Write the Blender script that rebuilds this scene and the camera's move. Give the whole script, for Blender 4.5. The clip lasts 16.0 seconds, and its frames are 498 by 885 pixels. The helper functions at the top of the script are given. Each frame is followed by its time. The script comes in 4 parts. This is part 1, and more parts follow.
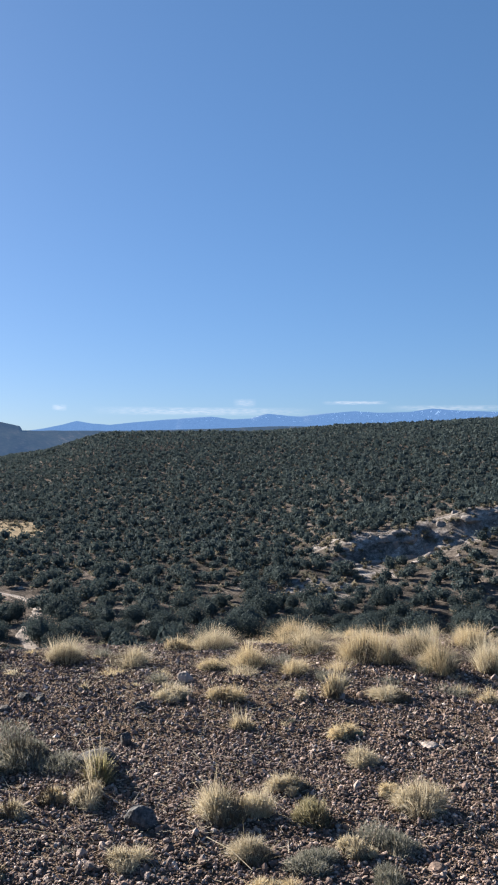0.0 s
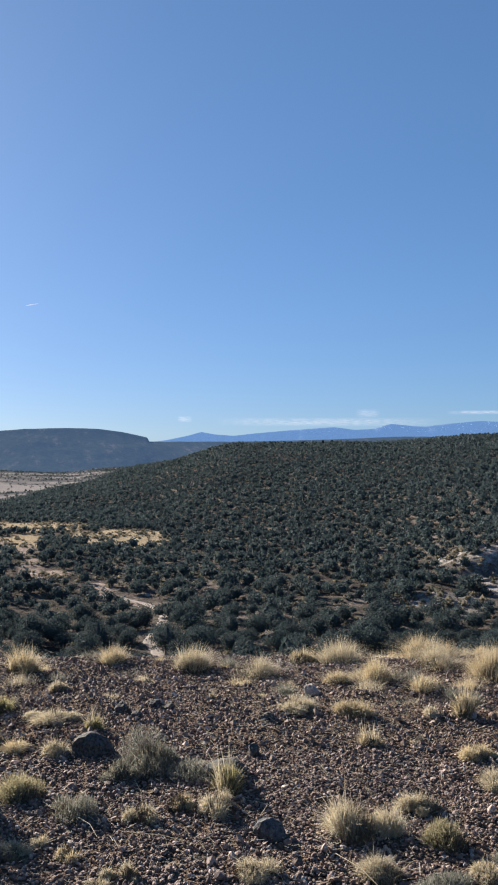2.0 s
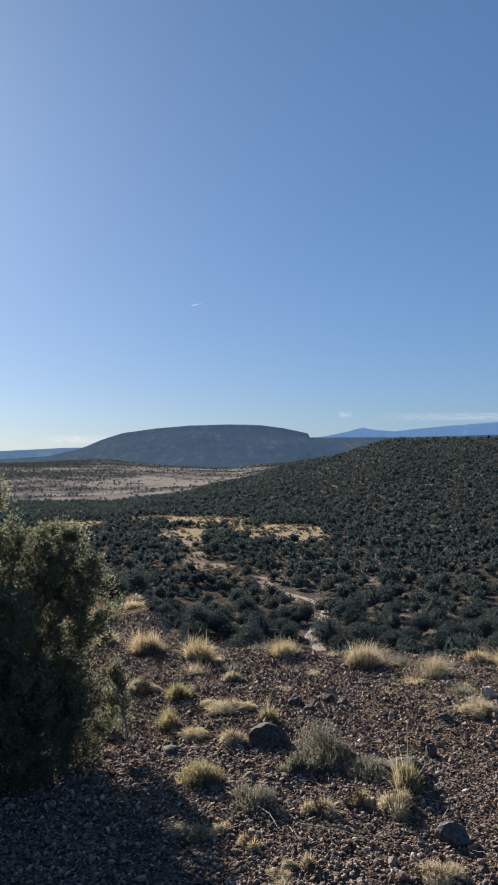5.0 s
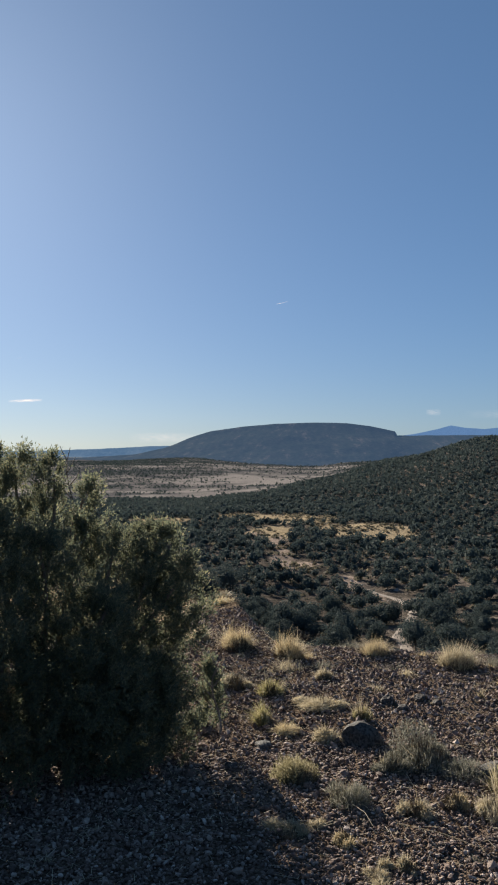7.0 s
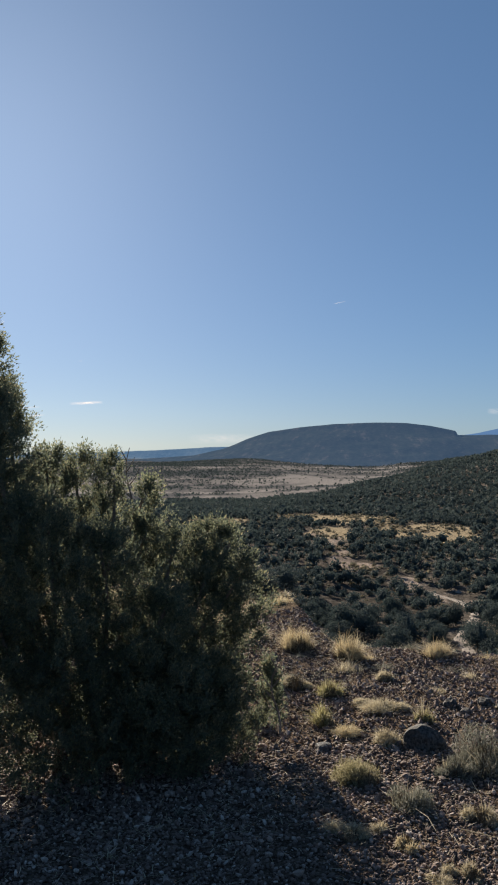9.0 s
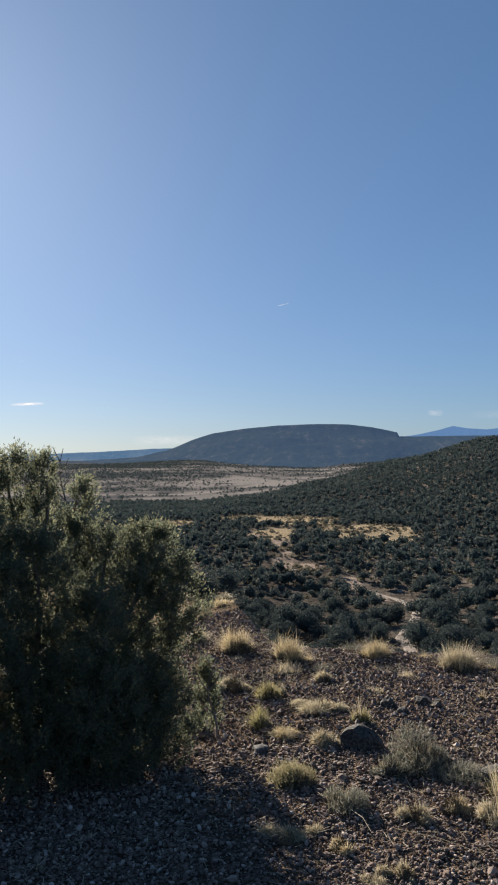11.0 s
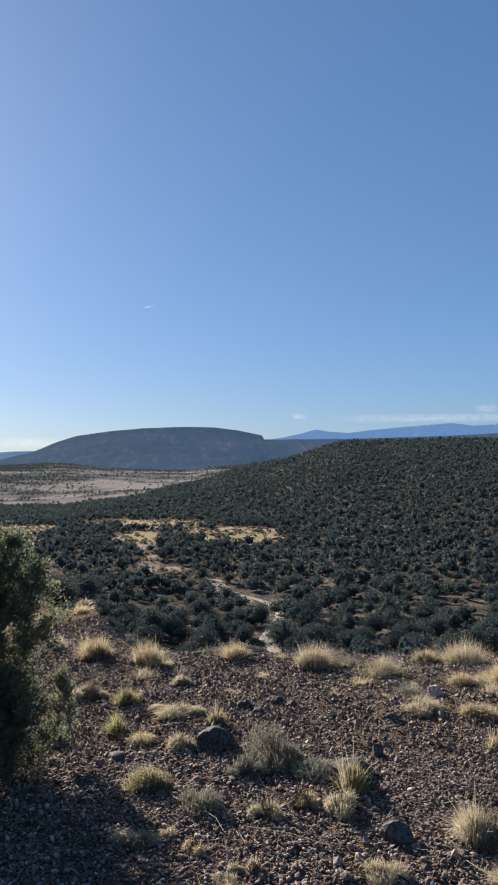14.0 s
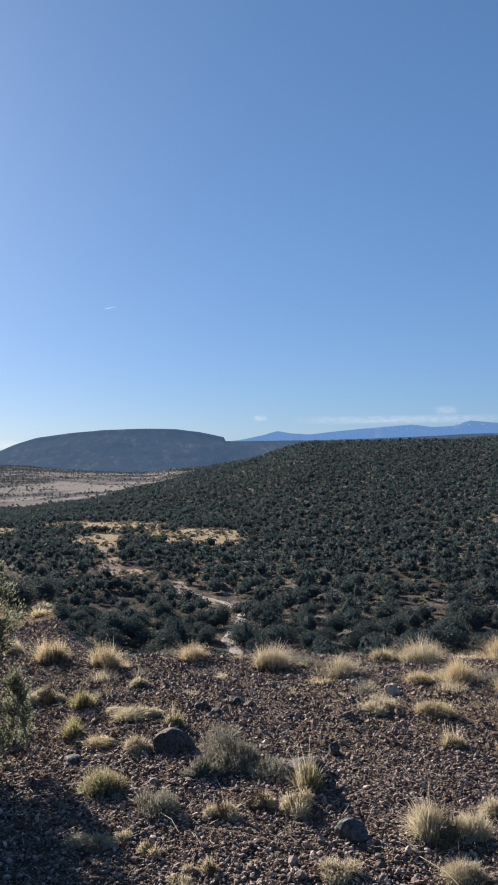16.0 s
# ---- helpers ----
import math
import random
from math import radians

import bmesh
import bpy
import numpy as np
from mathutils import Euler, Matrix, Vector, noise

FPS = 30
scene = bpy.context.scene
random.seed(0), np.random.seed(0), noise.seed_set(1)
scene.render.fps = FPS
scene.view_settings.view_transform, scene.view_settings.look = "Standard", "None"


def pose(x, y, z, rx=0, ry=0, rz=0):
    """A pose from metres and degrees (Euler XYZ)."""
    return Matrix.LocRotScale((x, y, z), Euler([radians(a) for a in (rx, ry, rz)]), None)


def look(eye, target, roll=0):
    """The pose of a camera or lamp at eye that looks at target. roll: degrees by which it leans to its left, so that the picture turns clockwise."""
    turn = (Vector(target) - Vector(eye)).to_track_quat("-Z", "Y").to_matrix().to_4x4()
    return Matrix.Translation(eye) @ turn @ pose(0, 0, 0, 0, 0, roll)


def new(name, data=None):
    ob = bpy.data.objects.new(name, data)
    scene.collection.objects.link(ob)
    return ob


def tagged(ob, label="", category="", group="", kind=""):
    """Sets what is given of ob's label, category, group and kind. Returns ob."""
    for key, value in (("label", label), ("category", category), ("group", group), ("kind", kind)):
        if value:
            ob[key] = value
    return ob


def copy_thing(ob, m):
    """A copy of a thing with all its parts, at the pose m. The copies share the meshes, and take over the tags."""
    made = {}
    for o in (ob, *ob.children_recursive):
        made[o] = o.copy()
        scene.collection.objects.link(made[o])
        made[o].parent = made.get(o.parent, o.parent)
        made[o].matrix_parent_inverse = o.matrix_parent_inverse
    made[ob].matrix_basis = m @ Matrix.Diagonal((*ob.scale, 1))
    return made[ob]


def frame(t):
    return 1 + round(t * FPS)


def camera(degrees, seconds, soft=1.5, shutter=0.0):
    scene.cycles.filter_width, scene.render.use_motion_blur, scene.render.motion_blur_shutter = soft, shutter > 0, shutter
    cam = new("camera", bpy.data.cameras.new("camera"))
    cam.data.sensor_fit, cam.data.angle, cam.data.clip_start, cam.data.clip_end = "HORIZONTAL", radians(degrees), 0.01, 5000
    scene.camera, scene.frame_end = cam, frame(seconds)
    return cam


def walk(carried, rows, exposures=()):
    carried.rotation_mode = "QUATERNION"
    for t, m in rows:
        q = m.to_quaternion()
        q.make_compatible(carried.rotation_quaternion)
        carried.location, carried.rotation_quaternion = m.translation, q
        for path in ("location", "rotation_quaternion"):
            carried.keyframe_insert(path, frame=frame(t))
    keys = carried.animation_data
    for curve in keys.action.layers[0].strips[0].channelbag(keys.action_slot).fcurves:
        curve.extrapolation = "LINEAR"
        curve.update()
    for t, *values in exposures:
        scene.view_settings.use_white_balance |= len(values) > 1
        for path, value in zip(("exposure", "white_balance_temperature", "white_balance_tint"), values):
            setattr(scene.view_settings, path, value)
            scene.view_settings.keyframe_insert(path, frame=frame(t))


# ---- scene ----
cam = camera(32.19, 16.0, soft=2.0)
PATH = [
    (0.0, pose(0.000, -0.000, 1.600, 90.00, -0.31, 0.00)),
    (0.5, pose(-0.008, 0.011, 1.599, 89.99, -0.36, 2.03)),
    (1.0, pose(-0.006, 0.008, 1.603, 89.99, -0.31, 3.42)),
    (1.5, pose(-0.016, 0.006, 1.606, 90.35, -0.23, 5.80)),
    (2.0, pose(-0.022, -0.002, 1.608, 90.67, -0.26, 8.13)),
    (2.5, pose(-0.030, -0.005, 1.607, 90.76, -0.21, 9.87)),
    (3.0, pose(-0.045, -0.006, 1.609, 90.77, -0.10, 11.61)),
    (3.5, pose(-0.063, -0.003, 1.607, 90.76, -0.07, 13.46)),
    (4.0, pose(-0.077, -0.008, 1.608, 90.76, -0.14, 15.39)),
    (4.5, pose(-0.089, -0.009, 1.608, 90.72, -0.19, 17.11)),
    (5.0, pose(-0.099, -0.002, 1.600, 90.35, -0.19, 18.75)),
    (7.5, pose(-0.136, -0.027, 1.593, 90.26, -0.11, 25.65)),
    (8, pose(-0.141, -0.027, 1.589, 90.25, -0.04, 26.73)),
    (8.2, pose(-0.141, -0.027, 1.589, 90.25, -0.04, 27.12)),
    (9.25, pose(-0.138, 0.008, 1.587, 90.255, 0.155, 28.43)),
    (10.3, pose(-0.135, 0.042, 1.584, 90.26, 0.35, 27.00)),
    (10.5, pose(-0.135, 0.042, 1.584, 90.26, 0.35, 26.43)),
    (11.0, pose(-0.122, 0.050, 1.583, 90.34, 0.22, 24.60)),
    (11.5, pose(-0.111, 0.050, 1.586, 90.39, 0.05, 22.73)),
    (12.0, pose(-0.101, 0.045, 1.589, 90.40, 0.04, 21.68)),
    (12.5, pose(-0.086, 0.038, 1.591, 90.44, 0.18, 19.94)),
    (13.0, pose(-0.079, 0.029, 1.594, 90.46, 0.26, 18.04)),
    (13.5, pose(-0.069, 0.017, 1.598, 90.49, 0.18, 16.76)),
    (14.0, pose(-0.058, 0.014, 1.604, 90.50, 0.17, 15.72)),
    (14.5, pose(-0.048, 0.023, 1.602, 90.53, 0.26, 14.85)),
    (15.0, pose(-0.042, 0.031, 1.600, 90.54, 0.26, 14.13)),
    (15.5, pose(-0.039, 0.024, 1.601, 90.56, 0.31, 13.58)),
    (16.0, pose(-0.031, 0.022, 1.597, 90.60, 0.30, 13.18)),
]
EXPOSURES = [(0.0, 1.86, 6250, 10), (2.5, 1.69, 6350, 10), (5.0, 1.47, 6550, 9), (8.0, 1.27, 6750, 7), (11.0, 1.37, 6650, 8), (14.5, 1.60, 6400, 10), (16.0, 1.64, 6350, 10)]
walk(cam, PATH, EXPOSURES)

# ---- daylight: low sun ahead and to one side, clear sky ----
SUN_AZ, SUN_EL = 46.5, 20.0   # degrees: turned from straight ahead, and above the horizon
to_sun = Vector((-math.sin(radians(SUN_AZ)) * math.cos(radians(SUN_EL)),
                 math.cos(radians(SUN_AZ)) * math.cos(radians(SUN_EL)), math.sin(radians(SUN_EL))))
world = bpy.data.worlds.new("sky")
scene.world = world
world.use_nodes = True
wn = world.node_tree.nodes
sky = wn.new("ShaderNodeTexSky")
sky.sky_type, sky.sun_disc = "NISHITA", False
sky.sun_elevation, sky.sun_rotation = radians(SUN_EL), radians(-SUN_AZ)
sky.altitude, sky.air_density, sky.dust_density, sky.ozone_density = 2100, 1.0, 2.2, 4.0
tint = wn.new("ShaderNodeMix")
tint.data_type, tint.blend_type = "RGBA", "MULTIPLY"
tint.inputs[0].default_value, tint.inputs[7].default_value = 1.0, (0.715, 0.965, 1.19, 1.0)
# the dusty air evens out the sky, most in green, least in blue
split_sky, even_sky = wn.new("ShaderNodeSeparateColor"), wn.new("ShaderNodeCombineColor")
world.node_tree.links.new(sky.outputs[0], split_sky.inputs[0])
for channel, power in enumerate((0.56, 0.55, 0.585)):
    even = wn.new("ShaderNodeMath")
    even.operation = "POWER"
    even.inputs[1].default_value = power
    world.node_tree.links.new(split_sky.outputs[channel], even.inputs[0])
    world.node_tree.links.new(even.outputs[0], even_sky.inputs[channel])
rich_sky = wn.new("ShaderNodeHueSaturation")
rich_sky.inputs["Saturation"].default_value = 1.16
world.node_tree.links.new(even_sky.outputs[0], rich_sky.inputs["Color"])
world.node_tree.links.new(rich_sky.outputs[0], tint.inputs[6])
world.node_tree.links.new(tint.outputs[2], wn["Background"].inputs[0])
wn["Background"].inputs[1].default_value = 0.0585
sun = new("sun", bpy.data.lights.new("sun", "SUN"))
sun.data.energy, sun.data.angle, sun.data.color = 5.0, radians(0.53), (1.0, 0.89, 0.77)
sun.matrix_world = look(to_sun * 50, (0, 0, 0))


# ---- materials ----
def mat(name, build):
    m = bpy.data.materials.new(name)
    m.use_nodes = True
    nt = m.node_tree
    build(nt, nt.nodes, nt.nodes["Principled BSDF"])
    return m


def noise_tex(nt, scale, detail=4.0, rough=0.6, coord="Object"):
    tc = nt.nodes.new("ShaderNodeTexCoord")
    n = nt.nodes.new("ShaderNodeTexNoise")
    n.inputs["Scale"].default_value, n.inputs["Detail"].default_value, n.inputs["Roughness"].default_value = scale, detail, rough
    nt.links.new(tc.outputs[coord], n.inputs["Vector"])
    return n.outputs["Fac"]


def ramp(nt, fac, stops):
    r = nt.nodes.new("ShaderNodeValToRGB")
    els = r.color_ramp.elements
    while len(els) < len(stops):
        els.new(0.5)
    for e, (p, c) in zip(els, stops):
        e.position, e.color = p, (*c, 1.0)
    nt.links.new(fac, r.inputs[0])
    return r.outputs[0]


def mix(nt, fac, a, b, mode="MIX"):
    m = nt.nodes.new("ShaderNodeMix")
    m.data_type, m.blend_type = "RGBA", mode
    for sock, val in ((m.inputs[0], fac), (m.inputs[6], a), (m.inputs[7], b)):
        if hasattr(val, "links"):
            nt.links.new(val, sock)
        elif isinstance(val, tuple):
            sock.default_value = (*val, 1.0)
        else:
            sock.default_value = val
    return m.outputs[2]


def bump(nt, bsdf, height, strength, dist):
    b = nt.nodes.new("ShaderNodeBump")
    b.inputs["Strength"].default_value, b.inputs["Distance"].default_value = strength, dist
    nt.links.new(height, b.inputs["Height"])
    nt.links.new(b.outputs[0], bsdf.inputs["Normal"])


def attribute(nt, name):
    a = nt.nodes.new("ShaderNodeAttribute")
    a.attribute_name = name
    return a.outputs["Fac"]


def ground_nodes(nt, nodes, bsdf):
    fine, mid, broad = noise_tex(nt, 14.0, 8), noise_tex(nt, 1.3, 5), noise_tex(nt, 0.03, 4)
    soil = ramp(nt, fine, [(0.30, (0.055, 0.044, 0.037)), (0.52, (0.132, 0.105, 0.088)), (0.72, (0.24, 0.198, 0.165))])
    soil = mix(nt, mid, soil, ramp(nt, fine, [(0.3, (0.064, 0.048, 0.036)), (0.7, (0.176, 0.137, 0.104))]))
    patchy = mix(nt, 0.65, broad, noise_tex(nt, 0.55, 8, 0.8))
    litter = ramp(nt, patchy, [(0.38, (0.040, 0.039, 0.035)), (0.50, (0.092, 0.081, 0.072)), (0.62, (0.21, 0.182, 0.16))])
    floor = mix(nt, attribute(nt, "valley"), soil, litter)
    straw = ramp(nt, noise_tex(nt, 0.12, 6), [(0.3, (0.22, 0.180, 0.125)), (0.7, (0.42, 0.345, 0.235))])
    floor = mix(nt, attribute(nt, "meadow"), floor, straw)
    plain = ramp(nt, attribute(nt, "streak"), [(0.1, (0.075, 0.079, 0.088)), (0.45, (0.148, 0.143, 0.144)), (0.8, (0.245, 0.231, 0.224))])
    floor = mix(nt, attribute(nt, "plain"), floor, plain)
    track = ramp(nt, noise_tex(nt, 0.3, 5), [(0.3, (0.18, 0.145, 0.125)), (0.7, (0.35, 0.288, 0.246))])
    floor = mix(nt, attribute(nt, "track"), floor, track)
    rockface = ramp(nt, noise_tex(nt, 0.35, 6, 0.7), [(0.40, (0.10, 0.092, 0.085)), (0.52, (0.20, 0.182, 0.168)), (0.66, (0.40, 0.375, 0.355))])
    floor = mix(nt, attribute(nt, "bank"), floor, rockface)
    coarse = ramp(nt, noise_tex(nt, 1.8, 9, 0.85), [(0.36, (0.30, 0.30, 0.30)), (0.50, (0.85, 0.84, 0.82)), (0.64, (1.5, 1.45, 1.4))])
    floor = mix(nt, attribute(nt, "valley"), floor, mix(nt, 1.0, floor, coarse, "MULTIPLY"))
    tc = nodes.new("ShaderNodeTexCoord")
    grit = nodes.new("ShaderNodeTexVoronoi")
    grit.inputs["Scale"].default_value = 85.0
    nt.links.new(tc.outputs["Object"], grit.inputs["Vector"])
    speck = ramp(nt, grit.outputs["Color"], [(0.15, (0.45, 0.42, 0.40)), (0.6, (0.95, 0.93, 0.90)), (0.95, (1.5, 1.4, 1.3))])
    near = nodes.new("ShaderNodeMath")
    near.operation = "SUBTRACT"
    near.inputs[0].default_value = 1.0
    nt.links.new(attribute(nt, "valley"), near.inputs[1])
    floor = mix(nt, near.outputs[0], floor, mix(nt, 1.0, floor, speck, "MULTIPLY"))
    nt.links.new(floor, bsdf.inputs["Base Color"])
    bsdf.inputs["Roughness"].default_value = 1.0
    bsdf.inputs["Specular IOR Level"].default_value = 0.0
    rise = nodes.new("ShaderNodeMath")
    rise.operation = "MULTIPLY_ADD"
    rise.inputs[1].default_value = -1.2
    nt.links.new(grit.outputs["Distance"], rise.inputs[0])
    nt.links.new(fine, rise.inputs[2])
    bump(nt, bsdf, rise.outputs[0], 1.0, 0.012)


M_ground = mat("ground_soil", ground_nodes)


def stone_nodes(stops, scale=30.0, depth=0.55):
    def build(nt, nodes, bsdf):
        geo = nodes.new("ShaderNodeNewGeometry")
        info = nodes.new("ShaderNodeObjectInfo")
        add = nodes.new("ShaderNodeMath")
        add.operation = "ADD"
        nt.links.new(geo.outputs["Random Per Island"], add.inputs[0])
        nt.links.new(info.outputs["Random"], add.inputs[1])
        fr = nodes.new("ShaderNodeMath")
        fr.operation = "FRACT"
        nt.links.new(add.outputs[0], fr.inputs[0])
        base = ramp(nt, fr.outputs[0], stops)
        grain = noise_tex(nt, scale, 6, 0.7)
        col = mix(nt, depth, base, ramp(nt, grain, [(0.40, (0.2, 0.19, 0.18)), (0.62, (1.0, 0.97, 0.92))]), "MULTIPLY")
        nt.links.new(col, bsdf.inputs["Base Color"])
        bsdf.inputs["Roughness"].default_value = 0.85
        bsdf.inputs["Specular IOR Level"].default_value = 0.22
        bump(nt, bsdf, grain, 0.5, 0.01)
    return build


M_gravel = mat("gravel_stone", stone_nodes([(0.0, (0.088, 0.067, 0.061)), (0.25, (0.246, 0.172, 0.140)), (0.5, (0.180, 0.133, 0.112)),
                                            (0.75, (0.326, 0.250, 0.212)), (0.92, (0.440, 0.357, 0.309)), (1.0, (0.546, 0.471, 0.423))]))
M_basalt = mat("dark_basalt", stone_nodes([(0.0, (0.093, 0.092, 0.092)), (1.0, (0.128, 0.123, 0.119))], 70.0, 0.95))
M_pale_rock = mat("pale_rock", stone_nodes([(0.0, (0.391, 0.340, 0.306)), (1.0, (0.476, 0.416, 0.374))], 35.0))
M_ledge = mat("ledge_rock", stone_nodes([(0.0, (0.255, 0.230, 0.212)), (1.0, (0.357, 0.323, 0.297))], 1.2))
M_brown_rock = mat("brown_rock", stone_nodes([(0.0, (0.212, 0.153, 0.119)), (1.0, (0.289, 0.212, 0.170))], 35.0))


def leaf_nodes(stops, glow, rough=0.7, gloss=0.3):
    """Blades or foliage: a colour for each piece, and light that passes through."""
    def build(nt, nodes, bsdf):
        geo = nodes.new("ShaderNodeNewGeometry")
        col = ramp(nt, geo.outputs["Random Per Island"], stops)
        info = nodes.new("ShaderNodeObjectInfo")
        tone = ramp(nt, info.outputs["Random"], [(0.0, (0.82, 0.82, 0.82)), (1.0, (1.0, 1.0, 1.0))])
        col = mix(nt, 1.0, col, tone, "MULTIPLY")
        nt.links.new(col, bsdf.inputs["Base Color"])
        bsdf.inputs["Roughness"].default_value = rough
        bsdf.inputs["Specular IOR Level"].default_value = gloss
        tr = nodes.new("ShaderNodeBsdfTranslucent")
        nt.links.new(col, tr.inputs["Color"])
        sh = nodes.new("ShaderNodeMixShader")
        sh.inputs[0].default_value = glow
        nt.links.new(bsdf.outputs[0], sh.inputs[1])
        nt.links.new(tr.outputs[0], sh.inputs[2])
        nt.links.new(sh.outputs[0], nodes["Material Output"].inputs["Surface"])
    return build


M_straw = mat("dry_straw", leaf_nodes([(0.0, (0.378, 0.301, 0.170)), (0.5, (0.550, 0.450, 0.279)), (1.0, (0.688, 0.609, 0.426))], 0.38))
M_pale_straw = mat("pale_straw", leaf_nodes([(0.0, (0.350, 0.299, 0.199)), (0.5, (0.517, 0.448, 0.306)), (1.0, (0.667, 0.598, 0.451))], 0.36))
M_green_straw = mat("greenish_straw", leaf_nodes([(0.0, (0.162, 0.149, 0.081)), (0.5, (0.264, 0.238, 0.136)), (1.0, (0.425, 0.374, 0.238))], 0.42))
M_grey_twig = mat("grey_twig", leaf_nodes([(0.0, (0.085, 0.089, 0.070)), (0.5, (0.187, 0.189, 0.149)), (1.0, (0.391, 0.374, 0.306))], 0.35))
M_lime_straw = mat("yellow_green_grass", leaf_nodes([(0.0, (0.22, 0.20, 0.09)), (0.5, (0.36, 0.33, 0.15)), (1.0, (0.55, 0.50, 0.27))], 0.42))
# dead thatch, coloured darker for the shade at the foot of tufts
M_thatch_shade = mat("dead_thatch_shade", leaf_nodes([(0.0, (0.085, 0.068, 0.045)), (1.0, (0.17, 0.135, 0.09))], 0.05, 0.9))
M_needle = mat("juniper_foliage", leaf_nodes([(0.0, (0.099, 0.121, 0.091)), (0.5, (0.148, 0.167, 0.112)), (0.85, (0.207, 0.215, 0.131)), (1.0, (0.291, 0.259, 0.160))], 0.55))
M_scrub = mat("scrub_foliage", leaf_nodes([(0.0, (0.10, 0.095, 0.07)), (0.5, (0.16, 0.15, 0.11)), (1.0, (0.26, 0.22, 0.15))], 0.3, 0.9))
# juniper blue-green, with some blue of the distant haze mixed in
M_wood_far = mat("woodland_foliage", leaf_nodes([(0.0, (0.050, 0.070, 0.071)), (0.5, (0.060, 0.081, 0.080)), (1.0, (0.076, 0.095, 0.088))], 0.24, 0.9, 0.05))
M_track = mat("pale_dirt", stone_nodes([(0.0, (0.204, 0.170, 0.149)), (1.0, (0.238, 0.200, 0.174))], 1.3, 0.75))
M_grey_stone = mat("pitted_grey_stone", stone_nodes([(0.0, (0.106, 0.111, 0.119)), (1.0, (0.128, 0.132, 0.140))], 60.0, 0.9))


def bark_nodes(nt, nodes, bsdf):
    n = noise_tex(nt, 25.0, 6)
    nt.links.new(ramp(nt, n, [(0.3, (0.10, 0.075, 0.055)), (0.7, (0.26, 0.21, 0.17))]), bsdf.inputs["Base Color"])
    bsdf.inputs["Roughness"].default_value = 0.9
    bump(nt, bsdf, n, 0.7, 0.01)


M_bark = mat("juniper_bark", bark_nodes)


def hazy(stops, scale, haze, amount, patch=None):
    """Land so far off that the haze of the air before it is put in as a blue glow. patch: snow or dry grass: colour,
    glow, how much, heights.
    """
    def build(nt, nodes, bsdf):
        along = nodes.new("ShaderNodeTexCoord")
        slope = nodes.new("ShaderNodeMapping")
        slope.vector_type = "TEXTURE"
        slope.inputs["Rotation"].default_value, slope.inputs["Scale"].default_value = (0, 0, radians(20)), (1, 7, 1)
        nt.links.new(along.outputs["Object"], slope.inputs[0])
        grain = nodes.new("ShaderNodeTexNoise")
        grain.inputs["Scale"].default_value, grain.inputs["Detail"].default_value, grain.inputs["Roughness"].default_value = scale, 8, 0.65
        nt.links.new(slope.outputs[0], grain.inputs["Vector"])
        dots = ramp(nt, noise_tex(nt, scale * 2.2, 6, 0.8), [(0.36, (0.65, 0.67, 0.7)), (0.5, (1.0, 1.0, 1.0)), (0.64, (1.45, 1.4, 1.35))])
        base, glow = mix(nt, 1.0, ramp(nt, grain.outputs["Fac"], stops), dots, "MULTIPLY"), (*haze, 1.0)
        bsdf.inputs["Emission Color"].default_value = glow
        if patch:
            colour, shine, share, low, high = patch
            tc = nodes.new("ShaderNodeTexCoord")
            sep = nodes.new("ShaderNodeSeparateXYZ")
            nt.links.new(tc.outputs["Object"], sep.inputs[0])
            span = nodes.new("ShaderNodeMapRange")
            span.inputs["From Min"].default_value, span.inputs["From Max"].default_value = low, high
            nt.links.new(sep.outputs["Z"], span.inputs["Value"])
            mul = nodes.new("ShaderNodeMath")
            mul.operation = "MULTIPLY"
            nt.links.new(ramp(nt, noise_tex(nt, scale * 5.0, 8, 0.75), [(1 - share, (0, 0, 0)), (1.06 - share, (1, 1, 1))]), mul.inputs[0])
            nt.links.new(span.outputs[0], mul.inputs[1])
            base = mix(nt, mul.outputs[0], base, colour)
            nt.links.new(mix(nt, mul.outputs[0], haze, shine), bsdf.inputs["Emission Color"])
        nt.links.new(base, bsdf.inputs["Base Color"])
        bsdf.inputs["Roughness"].default_value = 1.0
        bsdf.inputs["Specular IOR Level"].default_value = 0.0
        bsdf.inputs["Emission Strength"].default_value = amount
    return build


# the haze is painted as blue emission, strongest on the mountains
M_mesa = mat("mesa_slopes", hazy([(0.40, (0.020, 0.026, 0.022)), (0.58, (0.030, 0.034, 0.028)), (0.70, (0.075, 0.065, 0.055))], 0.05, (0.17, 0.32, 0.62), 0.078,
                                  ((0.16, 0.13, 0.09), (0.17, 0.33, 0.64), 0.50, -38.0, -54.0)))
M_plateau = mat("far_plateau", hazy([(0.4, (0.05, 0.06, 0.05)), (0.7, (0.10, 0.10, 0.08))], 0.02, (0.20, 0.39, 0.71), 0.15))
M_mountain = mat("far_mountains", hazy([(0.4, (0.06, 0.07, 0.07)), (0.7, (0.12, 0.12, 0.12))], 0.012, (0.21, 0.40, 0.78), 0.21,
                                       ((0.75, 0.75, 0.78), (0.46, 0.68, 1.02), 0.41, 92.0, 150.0)))


